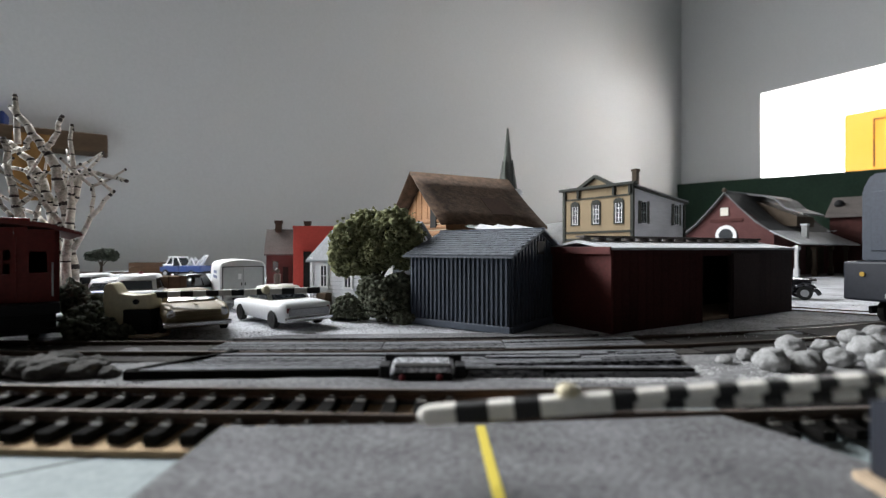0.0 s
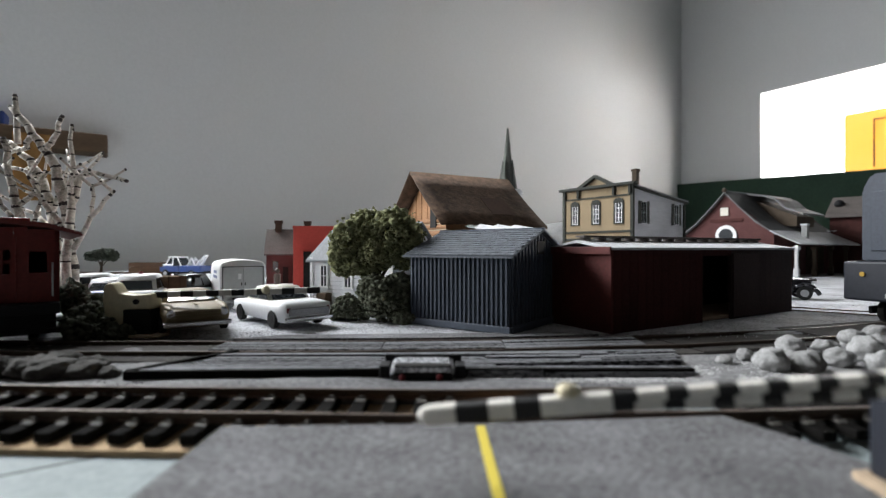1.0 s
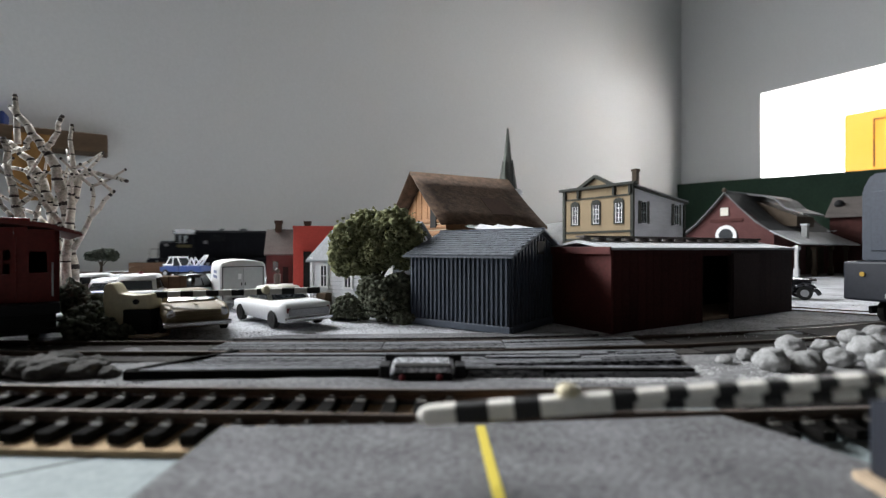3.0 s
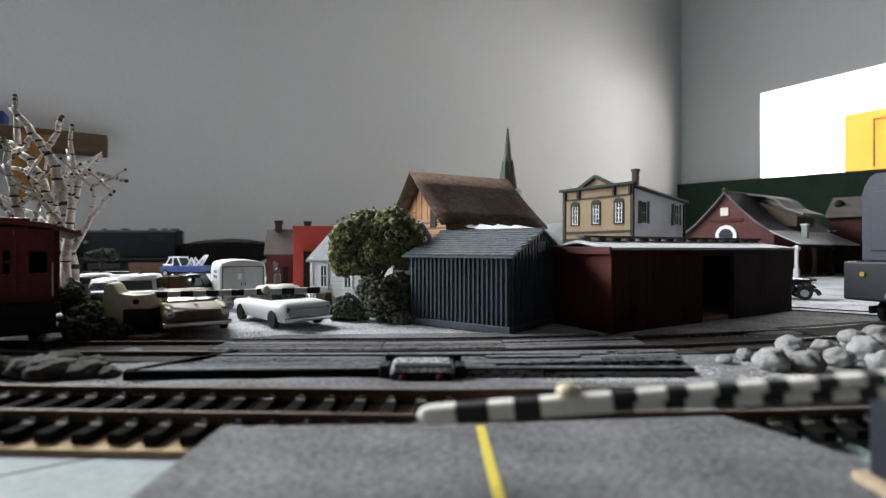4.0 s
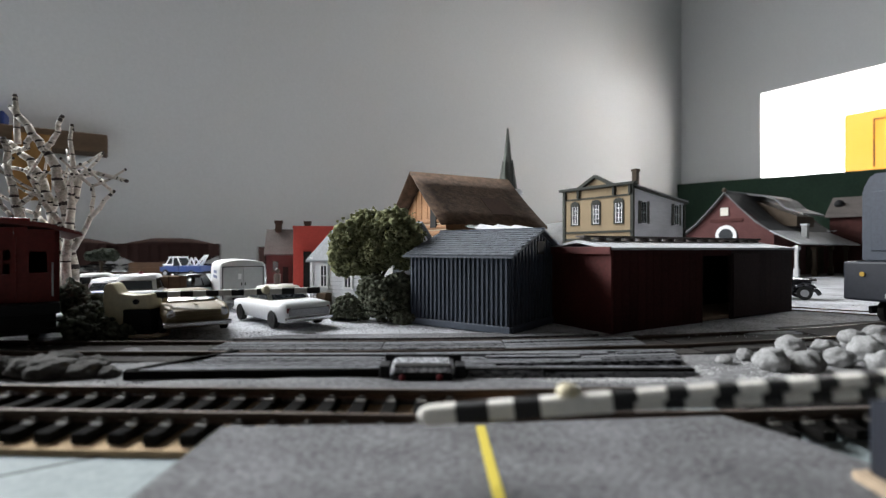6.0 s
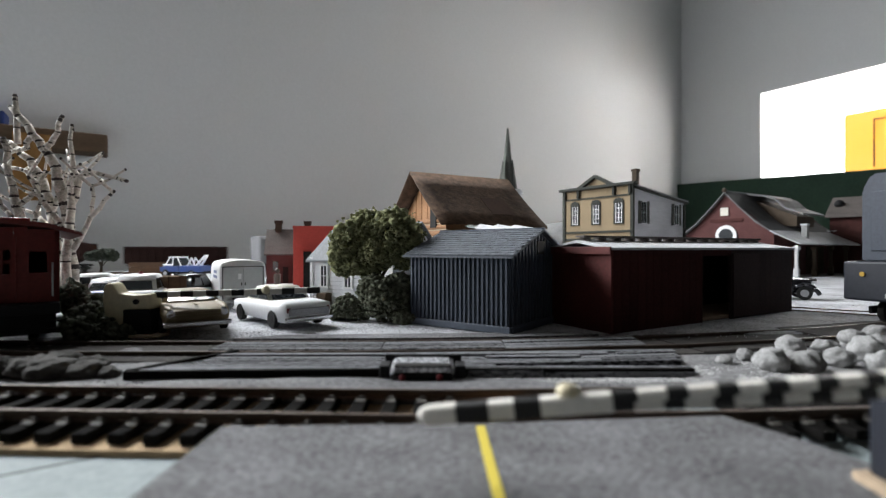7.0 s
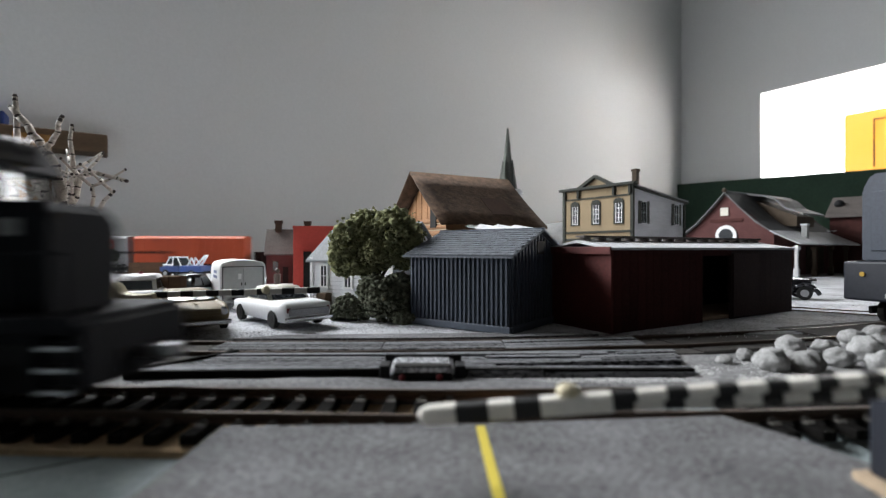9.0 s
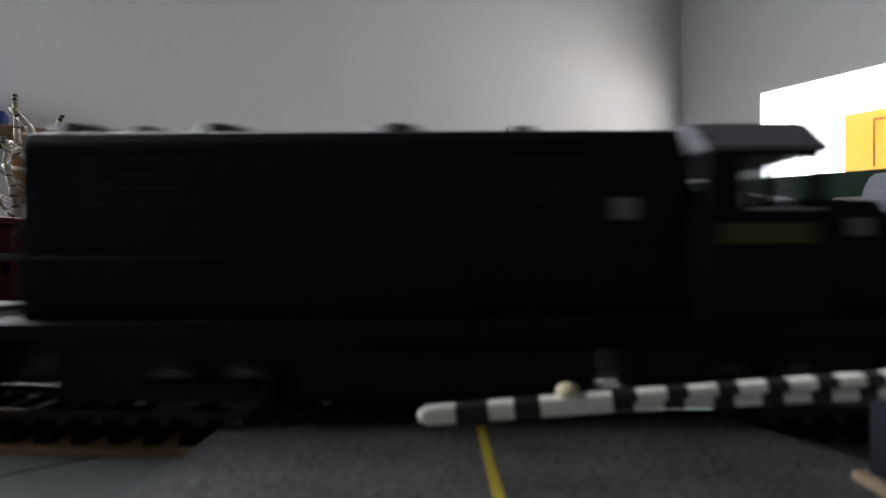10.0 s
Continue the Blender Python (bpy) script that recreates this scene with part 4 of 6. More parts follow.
        part(nm, bm, CHROME, c, "chrome bumper")
    bm = B()
    box(bm, h * 0.985, 0, zb + (zt - zb) * 0.40, 0.7, W * 0.66, (zt - zb) * 0.36, bevel=0.2)
    part("grille", bm, paint if paint is CARTAN else BLACK, c, "front grille panel")
    for s in (-1, 1):
        bm = B()
        rod(bm, (h * 0.93, s * w * 0.76, zb + (zt - zb) * 0.64), (h * 1.0, s * w * 0.76, zb + (zt - zb) * 0.64), 1.5, 1.4, 12)
        part("headlight", bm, CHROME, c, "chrome-ringed headlight")
        bm = B()
        box(bm, -h * 0.985, s * w * 0.80, zb + (zt - zb) * 0.66, 0.8, 1.6, 2.2, bevel=0.3)
        part("tail_light", bm, REDLAMP, c, "red tail light")
    return c


tan_car = motor_car("sedan", -107.8, 204, 10, -55, 58, 23.5, 15.2, CARTAN, CARTAN, "tan nineteen-fifties sedan waiting at the gate", belt=0.74, fins=0.02)
for s in (-1, 1):
    bm = B()
    ball(bm, 16, s * 9.3, 9.7, 12.5, 2.0, 1.5, 3)
    part("fender_hood", bm, CARTAN, tan_car, "rounded tan fender over the headlight", True)
    bm = B()
    rod(bm, (27.0, s * 9.0, 8.6), (28.4, s * 9.0, 8.6), 1.3, 1.1, 14)
    part("headlight", bm, GLASSD, tan_car, "dark headlight")
boxes("grille", CARTAN, tan_car, [(28.7, 0, 7.6, 0.8, 15.5, 3.6)], "tan grille panel", 0.3)
boxes("grille_bar", CARTAN, tan_car, [(29.4, 0, z, 0.6, 15.5, 0.5) for z in (6.6, 7.6, 8.6)], "tan grille bar")
boxes("bonnet_ridge", CARTAN, tan_car, [(15, 0, 10.9, 20, 1.0, 0.4)], "raised bonnet ridge", 0.3)
boxes("bumper", CHROME, tan_car, [(30.2, 0, 4.4, 1.2, 23, 1.9)], "heavy chrome bumper", 0.5)
wc = motor_car("coupe", -72.5, 214, 10, 134, 54, 21.5, 16.2, CARWHITE, BEIGE, "white long-tailed coupe with a beige roof", (-0.20, 0.24, -0.08, 0.12), belt=0.64)
boxes("tail_panel", STEEL, wc, [(-27.0, 0, 7.0, 0.8, 17.5, 2.8)], "grey ribbed tail panel", 0.2)
patrol = motor_car("sedan", -155, 250, 10, 110, 54, 22, 19.5, CARWHITE, CARWHITE, "white rounded sedan among the parked cars", (-0.36, 0.20, -0.24, 0.06), belt=0.60)
bm = B()
rod(bm, (-5, 0, 19.2), (-5, 0, 20.8), 1.0, 0.8, 12)
part("beacon", bm, REDLAMP, patrol, "small red roof beacon")
motor_car("sedan", -207, 292, 10, 20, 54, 21, 17.5, CARBLACK, VANGREY, "dark sedan with a pale roof", belt=0.6)
motor_car("sedan", -187, 272, 10, 115, 52, 21, 16.0, CARBLUE, CARWHITE, "blue and white sedan", belt=0.6)
motor_car("sedan", -232, 262, 10, 80, 52, 21, 16.0, CARBLACK, CARBLACK, "black sedan by the bushes", belt=0.6)


def pickup(x, y, z, rz):
    c = motor_car("pickup", x, y, z, rz, 52, 20, 18, CARTEAL, CARBLACK, "pale teal pickup with a wooden crate on its bed", (-0.02, 0.26, 0.02, 0.18), belt=0.58)
    bm = B()
    box(bm, -14, 0, 13.6, 20, 16, 7.5, bevel=0.3)
    for k in (-6.5, 0, 6.5):
        box(bm, -14 + k, 0, 13.6, 1.4, 16.6, 7.9)
    part("crate", bm, CRATE, c, "brown slatted crate load")


pickup(-146, 272, 10, 65)


def delivery_van(x, y, z, rz):
    c = thing("delivery_van", x, y, z, rz, "white delivery van with pale grey rear doors", "van", "parked model cars")
    bm = B()
    prof = [(-11.4, 4.5), (11.4, 4.5), (11.7, 16), (11.7, 21.4), (11.2, 23.6), (10, 25.0), (6, 25.9), (0, 26.2), (-6, 25.9), (-10, 25.0), (-11.2, 23.6), (-11.7, 21.4), (-11.7, 16)]
    loft(bm, [[(xx, a * k, 4.5 + (b - 4.5) * k) for a, b in prof] for xx, k in ((-22, 0.97), (-21, 1.0), (12, 1.0), (16, 0.96), (18, 0.80))])
    part("body", bm, WHITEP, c, "", True)
    bm = B()
    loft(bm, [[(xx, a, b) for a, b in ((-9, 4.5), (9, 4.5), (9, hh - 2), (7, hh), (-7, hh), (-9, hh - 2))] for xx, hh in ((16, 15), (27, 13.5), (29, 11))])
    part("bonnet", bm, WHITEP, c, "short white bonnet", True)
    for s in (-1, 1):
        d = boxes("rear_door", VANGREY, c, [(-22.2, s * 4.95, 13.8, 0.7, 9.8, 17.2)], "pale grey rear door", 0.1)
        boxes("door_handle", DARK, d, [(-22.7, s * 0.9, 13.5, 0.4, 0.5, 1.6)])
    boxes("door_seal", DARK, c, [(-22.3, s * 10.1, 13.8, 0.5, 0.4, 17.6) for s in (-1, 1)] + [(-22.3, 0, 22.6, 0.5, 20.4, 0.4)], "dark rubber seal")
    boxes("door_notice", WHITEP, c, [(-22.75, 1.8, 17.5, 0.2, 1.6, 3.0)], "small white notice")
    boxes("side_lettering", CARBLUE, c, [(-6, s * 11.6, 17 + k * 2.6, 16 - 4 * k, 0.3, 1.6) for s in (-1, 1) for k in range(2)], "blue lettering bars")
    boxes("bumper", VANGREY, c, [(-23, 0, 4.5, 1.4, 19, 1.8)], "grey rear bumper", 0.4)
    boxes("bumper_fixture", BLACK, c, [(-23.6, k, 5.8, 0.8, 3.2, 1.4) for k in (-4, 4)], "black fixtures")
    for xx in (-13, 20):
        for s in (-1, 1):
            wheel(c, xx, s * 8.6, 4.0, 4.0, 2.6)
    for s in (-1, 1):
        boxes("window_pane", GLASSD, c, [(13.0, s * 11.3, 19.5, 5.5, 0.4, 6)], "dark side window")


delivery_van(-118, 276, 10, 122)


def tow_truck(x, y, z, rz):
    c = thing("tow_truck", x, y, z, rz, "blue and white tow truck with a crane", "truck", "parked model cars")
    boxes("chassis", BLACK, c, [(0, 0, 5.5, 54, 12, 2.5)], "black chassis")
    boxes("body", CARBLUE, c, [(-13, 0, 9.5, 27, 21, 7), (11, 0, 9.5, 20, 20, 7), (23, 0, 9, 9, 17, 6)], "blue lower body", 1.0)
    bm = B()
    loft(bm, [[(2, -9, 13), (19, -9, 13), (19, 9, 13), (2, 9, 13)], [(4, -8, 22), (14, -8, 22), (14, 8, 22), (4, 8, 22)]])
    part("cab", bm, GLASSD, c, "cab windows")
    boxes("cab_roof", WHITEP, c, [(9, 0, 22.6, 12.5, 17.5, 1.6), (16, 0, 14, 13, 18.5, 2.0)], "white cab roof and bonnet", 0.6)
    bm = B()
    for s in (-1, 1):
        rod(bm, (-1, s * 8.6, 13), (4, s * 8, 22), 0.7)
        rod(bm, (19, s * 8.8, 13), (14, s * 8, 22), 0.7)
        rod(bm, (9.5, s * 9, 13), (9.5, s * 8, 22), 0.7)
    part("cab_pillar", bm, WHITEP, c, "white pillars")
    bm = B()
    for s in (-1, 1):
        rod(bm, (-6, s * 5, 12), (-10, s * 3, 22), 1.0)
        rod(bm, (-16, s * 5, 12), (-26, s * 2, 24), 1.2)
        rod(bm, (-10, s * 3, 22), (-16, s * 5, 13), 0.8)
    rod(bm, (-26, -3, 24), (-26, 3, 24), 1.2)
    part("crane", bm, WHITEP, c, "white towing crane")
    for xx in (-15, 18):
        for s in (-1, 1):
            wheel(c, xx, s * 9, 4.4, 4.4, 3)


tow_truck(-296, 556, 10, 170)


def vintage_car(x, y, z, rz):
    c = thing("vintage_car", x, y, z, rz, "black vintage car parked by the station", "car", "parked model cars")
    bm = B()
    loft(bm, [[(xx, -ww, 4), (xx, ww, 4), (xx, ww, hh), (xx, -ww, hh)] for xx, ww, hh in ((-20, 8, 12), (-6, 8.5, 13.5), (2, 7, 13.4), (20, 4.8, 12.6))])
    part("body", bm, CARBLACK, c)
    boxes("cabin", GLASSD, c, [(-10, 0, 15, 19, 15, 7)], "dark cabin windows", 0.6)
    boxes("roof", CARBLACK, c, [(-10, 0, 19.2, 21, 16.5, 1.6)], "black roof", 0.5)
    boxes("radiator", CHROME, c, [(20.4, 0, 9, 1.0, 7.5, 7.5)], "chrome radiator", 0.3)
    for s in (-1, 1):
        bm = B()
        pts = [(24, 3.5), (21, 8), (16, 9.6), (11, 8), (7, 4.2), (-8, 4.0), (-12, 8), (-17, 9.2), (-22, 6)]
        for (a, b), (d, e) in zip(pts, pts[1:]):
            rod(bm, (a, s * 8.4, b), (d, s * 8.4, e), 1.3, n=8)
        part("mudguard", bm, CARBLACK, c, "curved black mudguard", True)
        bm = B()
        rod(bm, (20.4, s * 5.6, 12.0), (22.6, s * 5.6, 12.0), 1.3, 1.8, 12)
        part("headlight", bm, CHROME, c, "round chrome headlight")
        for xx in (-16.5, 16):
            wheel(c, xx, s * 8.4, 4.2, 4.2, 1.8)


vintage_car(216, 318, 10, -25)

# crate on the far ground
cr8 = thing("crate", -340, 562, 10, 4, "low brown wooden crate on the ground", "crate")
for k in range(3):
    boxes("plank", CRATE, cr8, [(0, -10.2, 3.0 + k * 5.4, 37, 1.4, 5.0)])
    boxes("plank", CRATE, cr8, [(s * 17.8, 0, 3.0 + k * 5.4, 1.4, 19, 5.0) for s in (-1, 1)])
    boxes("plank", CRATE, cr8, [(0, 10.2, 3.0 + k * 5.4, 37, 1.4, 5.0)])
boxes("crate_floor", CRATE, cr8, [(0, 0, 1.0, 34, 19, 1.2)])

# little figurine by the brick house
bm = B()
rod(bm, (-1.1, 0, 0), (-1.0, 0, 9), 1.0, 1.2)
rod(bm, (1.1, 0, 0), (1.0, 0, 9), 1.0, 1.2)
rod(bm, (0, 0, 8.5), (0, 0, 15), 2.0, 2.6)
ball(bm, 0, 0, 17.2, 1.5, 1.5, 1.8, 2)
single("figurine", bm, FIGURE, "tiny brown painted model figurine", "figurine", -112, 327, 10)


# ---- buildings: a local frame with x along the front, y going back ----
def gable_roof(parent, name, mat, x0, x1, y0, y1, ze, zr, over=3.0, thick=1.4, ridge="x", label=""):
    """Two roof slabs over a plan; the ridge runs along x or y."""
    bm = B()
    if ridge == "x":
        m, half = (y0 + y1) / 2, (y1 - y0) / 2
        sl = (zr - ze) / half
        for s in (-1, 1):
            e = half + over
            p = [(m, zr), (m + s * e, zr - sl * e), (m + s * e, zr - sl * e + thick), (m, zr + thick)]
            loft(bm, [[(xx, a, b) for a, b in p] for xx in (x0 - over, x1 + over)])
    else:
        m, half = (x0 + x1) / 2, (x1 - x0) / 2
        sl = (zr - ze) / half
        for s in (-1, 1):
            e = half + over
            p = [(m, zr), (m + s * e, zr - sl * e), (m + s * e, zr - sl * e + thick), (m, zr + thick)]
            loft(bm, [[(a, yy, b) for a, b in p] for yy in (y0 - over, y1 + over)])
    return part(name, bm, mat, parent, label)


def gabled_walls(bm, x0, x1, y0, y1, ze, zr, ridge="x", t=1.6):
    """Four walls, hollow, with gable ends."""
    if ridge == "x":
        m = (y0 + y1) / 2
        for xx in (x0, x1 - t):
            loft(bm, [[(q, y0, 0), (q, y1, 0), (q, y1, ze), (q, m, zr), (q, y0, ze)] for q in (xx, xx + t)])
        for yy in (y0, y1 - t):
            box(bm, (x0 + x1) / 2, yy + t / 2, ze / 2, x1 - x0 - 2 * t, t, ze)
    else:
        m = (x0 + x1) / 2
        for yy in (y0, y1 - t):
            loft(bm, [[(x0, q, 0), (x1, q, 0), (x1, q, ze), (m, q, zr), (x0, q, ze)] for q in (yy, yy + t)])
        for xx in (x0, x1 - t):
            box(bm, xx + t / 2, (y0 + y1) / 2, ze / 2, t, y1 - y0 - 2 * t, ze)


def window(parent, x, y, z, w, h, fm=WHITEP, side="y", cols=2, rows=2, d=-1):
    """A framed window on a wall; side is the axis that the wall faces, d its sign."""
    def at(u, v, depth, su, sv, sd):
        return (x + u, y + d * depth, z + v, su, sd, sv) if side == "y" else (x + d * depth, y + u, z + v, sd, su, sv)
    f = boxes("window", fm, parent, [at(-w / 2, 0, 0.3, 0.9, h + 0.9, 0.9), at(w / 2, 0, 0.3, 0.9, h + 0.9, 0.9), at(0, h / 2, 0.3, w, 0.9, 0.9), at(0, -h / 2, 0.45, w + 2, 0.9, 1.3)], "small framed window")
    boxes("pane", GLASSD, f, [at(0, 0, 0.15, w - 0.6, h - 0.6, 0.3)], "dark pane")
    rows_ = [at(-w / 2 + w * i / cols, 0, 0.4, 0.45, h, 0.3) for i in range(1, cols)] + [at(0, -h / 2 + h * i / rows, 0.4, w, 0.45, 0.3) for i in range(1, rows)]
    boxes("glazing_bar", fm, f, rows_)
    return f


# ribbed metal shed
shed = thing("metal_shed", 25, 181, 10, 144.4, "blue-grey ribbed metal shed beside the crossing", "shed")
# local x runs along the long wall away from the corner, local -y... the shed lies on the -y side
SL, SW, SE, SR = 48.0, 52.0, 29.4, 39.5
bm = B()
gabled_walls(bm, 0, SL, -SW, 0, SE, SR, "x")
shell = part("wall", bm, SHEDM, shed, "painted sheet wall")
for i in range(23):
    boxes("rib", SHEDM, shell, [(1.2 + i * (SL - 2.4) / 22, 0.25, SE / 2 + 1, 0.75, 1.1, SE - 2.4)])
for i in range(18):
    yy = -SW + 1.5 + i * (SW - 3) / 17
    hh = SE + (SR - SE) * (1 - abs(yy + SW / 2) / (SW / 2))
    boxes("rib", SHEDM, shell, [(-0.25, yy, hh / 2, 1.0, 0.75, hh - 1.5)])
boxes("plinth", SHEDM, shed, [(SL / 2, 0.7, 1.4, SL + 1.5, 1.4, 2.8), (-0.7, -SW / 2, 1.4, 1.4, SW, 2.8)], "low base rail", 0.3)
boxes("vent", DARK, shed, [(-0.5, -SW / 2, SR - 7, 0.8, 6, 5.5)], "dark gable vent")
rf = gable_roof(shed, "roof", SHINGLE, 0, SL, -SW, 0, SE, SR, 2.4, 0.8, "x", "grey shingled roof")
sl = (SR - SE) / (SW / 2)
n, cols = 12, 25
SHINGLE_ME = []
for k in range(3):
    bm = B()
    box(bm, 0, 0, 0, (SL + 4.8) / cols * 0.94, 2.75, 0.35 + 0.12 * k)
    SHINGLE_ME.append(mesh_of("shingle", bm, SHINGLE1))
for k in range(n):
    yy = 2.4 - k * (SW / 2 + 2.4) / n
    for i in range(cols):
        xx = -2.4 + (i + 0.25 + 0.5 * (k % 2)) * (SL + 4.8) / (cols + 0.5)
        ob = new("shingle", random.choice(SHINGLE_ME))
        ob.parent = rf
        ob.matrix_basis = pose(xx * MM, (yy - 1.2) * MM, (SE - yy * sl + 0.8 + sl * 1.2 + 0.25) * MM, math.degrees(math.atan(-sl)) + 6 + random.uniform(-1, 1), 0, random.uniform(-2, 2))
boxes("ridge_cap", SHEDM, rf, [(SL / 2, -SW / 2, SR + 1.0, SL + 5, 2.2, 0.8)], "metal ridge cap", 0.2)

# box car body used as a store house
store = thing("boxcar_store", 64, 184, 9.6, 29.8, "dark red grounded box car body with an open doorway", "store house")
BL, BW, BH = 135.0, 34.0, 32.4
bm = B()
box(bm, 0.6, BW / 2, BH / 2, 1.2, BW, BH)
part("end_wall", bm, BOXRED, store, "red end wall")
bm = B()
box(bm, BL - 0.6, BW / 2, BH / 2, 1.2, BW, BH)
box(bm, BL / 2, BW - 0.6, BH / 2, BL - 2.4, 1.2, BH)
part("rear_wall", bm, BOXBROWN, store)
for a, b, mt in ((1.2, 58, BOXSHADE), (80, BL - 1.2, BOXBROWN)):
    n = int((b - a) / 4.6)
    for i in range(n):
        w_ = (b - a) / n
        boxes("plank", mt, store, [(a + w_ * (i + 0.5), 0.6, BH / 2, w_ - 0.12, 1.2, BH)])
boxes("door_header", BOXSHADE, store, [(69, 0.6, BH - 1.5, 22, 1.2, 3)])
boxes("floor_panel", CARD, store, [(BL / 2, BW / 2, 1.0, BL - 3, BW - 3, 1.4)], "pale floor inside")
boxes("door", BOXBROWN, store, [(91, -0.7, BH / 2 - 0.5, 22, 0.9, BH - 3)], "slid-open brown door", 0.2)
bm = B()
loft(bm, [[(xx, a, b) for a, b in ((-1.2, BH - 0.4), (BW / 2, BH + 2.6), (BW + 1.2, BH - 0.4), (BW + 1.2, BH + 0.6), (BW / 2, BH + 3.6), (-1.2, BH + 0.6))] for xx in (-1.0, BL + 1)])
rf = part("roof", bm, SNOWROOF, store, "pale dusty roof")
boxes("end_board", BOXRED, rf, [(-1.2, BW / 2, BH - 0.6, 1.0, BW + 2, 3.0)], "red end board", 0.2)
bm = B()
box(bm, BL / 2, BW / 2, BH + 5.2, BL - 2, 5, 0.8)
for i in range(15):
    box(bm, 4 + i * (BL - 8) / 14, BW / 2, BH + 4.2, 1.2, 5, 1.6)
part("roof_walk", bm, ROOFDARK, rf, "dark roof walk on blocks")

# big log barn with brown roof: ridge along local x
barn = thing("log_barn", -16.5, 320, 10, 28.5, "log barn with a large brown paper roof", "barn")
RL, HW, RE, RZ = 71.0, 43.5, 47.0, 83.0
bm = B()
gabled_walls(bm, 5, RL - 3, -33, 33, 50, 78, "x", 2)
bw_ = part("wall", bm, LOGM, barn, "orange log wall")
for k in range(13):
    z = 3 + k * 3.9
    bm = B()
    for a, b in ((-33, -9), (1, 33)) if 4 <= k <= 8 else ((-33, 33),):
        rod(bm, (4.6, a, z), (4.6, b, z), 1.9, n=10)
    part("log", bm, LOGM, bw_)
for k in range(15):
    y = -30.8 + k * 4.4
    h0, h1 = [51 + 27 * (1 - abs(q) / 33) for q in (y - 2.1, y + 2.1)]
    bm = B()
    loft(bm, [[(xx, y - 2.1, 50.5), (xx, y + 2.1, 50.5), (xx, y + 2.1, h1), (xx, y - 2.1, h0)] for xx in (3.6 + 0.4 * (k % 2), 5.2)])
    part("gable_board", bm, LOGM, bw_)
for k in range(12):
    boxes("chinking", CARD, bw_, [(3.6, a, 4.95 + k * 3.9, 1.4, w_, 0.7) for a, w_ in (((-21, 24), (17, 32)) if 3 <= k <= 8 else ((0, 66),))], "pale mortar strip")
boxes("doorway", DARK, barn, [(3.9, -4, 27, 1.4, 10, 18)], "dark loft opening")
boxes("doorway", DARK, barn, [(3.0, -17, 52, 1.6, 7.5, 13)], "dark window opening")
for s in (-1, 1):
    bm = B()
    rings = []
    for i in range(9):
        xx = -6 + (RL + 8) * i / 8
        sag = 1.6 * noise.noise((xx / 18, s * 3, 0.4))
        lst = []
        for q in (0, 0.25, 0.5, 0.75, 1.0):
            lst.append((xx, s * HW * q * 1.0, RZ - (RZ - RE) * q - 1.1 * math.sin(math.pi * q) + sag * q))
        rings.append(lst + [(a, b, c_ - 1.4) for a, b, c_ in reversed(lst)])
    loft(bm, rings)
    rf = part("roof", bm, BARNROOF, barn, "sagging brown paper roof", True)
    if s < 0:
        bm = B()
        q0, q1 = 0.46, 0.80
        pts = []
        for q in (q0, q1):
            z = RZ - (RZ - RE) * q - 1.1 * math.sin(math.pi * q) + 0.35
            pts.append((-HW * q, z))
        loft(bm, [[(xx, pts[0][0], pts[0][1]), (xx, pts[1][0], pts[1][1]), (xx, pts[1][0], pts[1][1] + 0.2), (xx, pts[0][0], pts[0][1] + 0.2)] for xx in (36, 54)])
        part("roof_patch", bm, PATCH, rf, "darker square roof patch")
tin = thing("lean_to", 26, 268, 10, 28.5, "low pale tin roofed lean-to behind the shed", "lean-to")
boxes("wall", WOODM, tin, [(20, 14, 20, 36, 24, 40)])
bm = B()
for k, (a, b) in enumerate(((2, 14), (15, 27), (28, 40))):
    loft(bm, [[(xx, -3, 41 + dz), (xx, 30, 45.5 + dz), (xx, 30, 46.3 + dz), (xx, -3, 41.8 + dz)] for xx, dz in ((a, 0), ((a + b) / 2, 2.0), (b, 0))])
part("roof", bm, SNOWROOF, tin, "buckled pale tin sheets")

# white clapboard house
wh = thing("white_house", -74, 276, 10, -30, "small white clapboard house with a grey roof", "house")
bm = B()
gabled_walls(bm, 0, 56, 0, 46, 27, 46, "x")
wl = part("wall", bm, CLAP, wh)
for k in range(12):
    boxes("clapboard", CLAP, wl, [(28, -0.5 - 0.15, 2.0 + k * 2.2, 56.6, 1.0, 1.9), (-0.5, 23, 2.0 + k * 2.2, 1.0, 46.4, 1.9)])
gable_roof(wh, "roof", ROOFGREY, 0, 56, 0, 46, 27, 46, 3, 1.2, "x", "grey shingle roof")
for xx in (9.5, 27, 44):
    window(wh, xx, -1.2, 17, 5, 12)
boxes("corner_board", WHITEP, wh, [(0, -0.9, 13.5, 1.8, 1.8, 27), (56, -0.9, 13.5, 1.8, 1.8, 27)])
boxes("barrel_crate", WOODM, wh, [(13, -5, 4.0, 7, 5, 8)], "brown box by the wall", 0.4)

# bright red flat-fronted building
red = thing("red_shop", -104, 396, 10, 8, "bright orange-red flat-roofed shop", "shop")
bm = B()
box(bm, 15, 24, 24, 64, 46, 48)
part("wall", bm, ORANGERED, red, "", False)
boxes("parapet", ORANGERED, red, [(15, 0.2, 25.4, 66, 2.4, 50.8), (-17.5, 24, 50, 2, 50, 2), (48, 24, 50, 2, 50, 2)], "raised front parapet", 0.3)
boxes("doorway", DARK, red, [(-6.5, -1.4, 15, 6.5, 1.2, 30)], "dark recessed doorway")
boxes("door_frame", ORANGERED, red, [(-10.6, -1.8, 16, 1.6, 2.0, 34), (-2.4, -1.8, 16, 1.6, 2.0, 34), (-6.5, -1.8, 32.4, 10, 2.0, 2.4)])

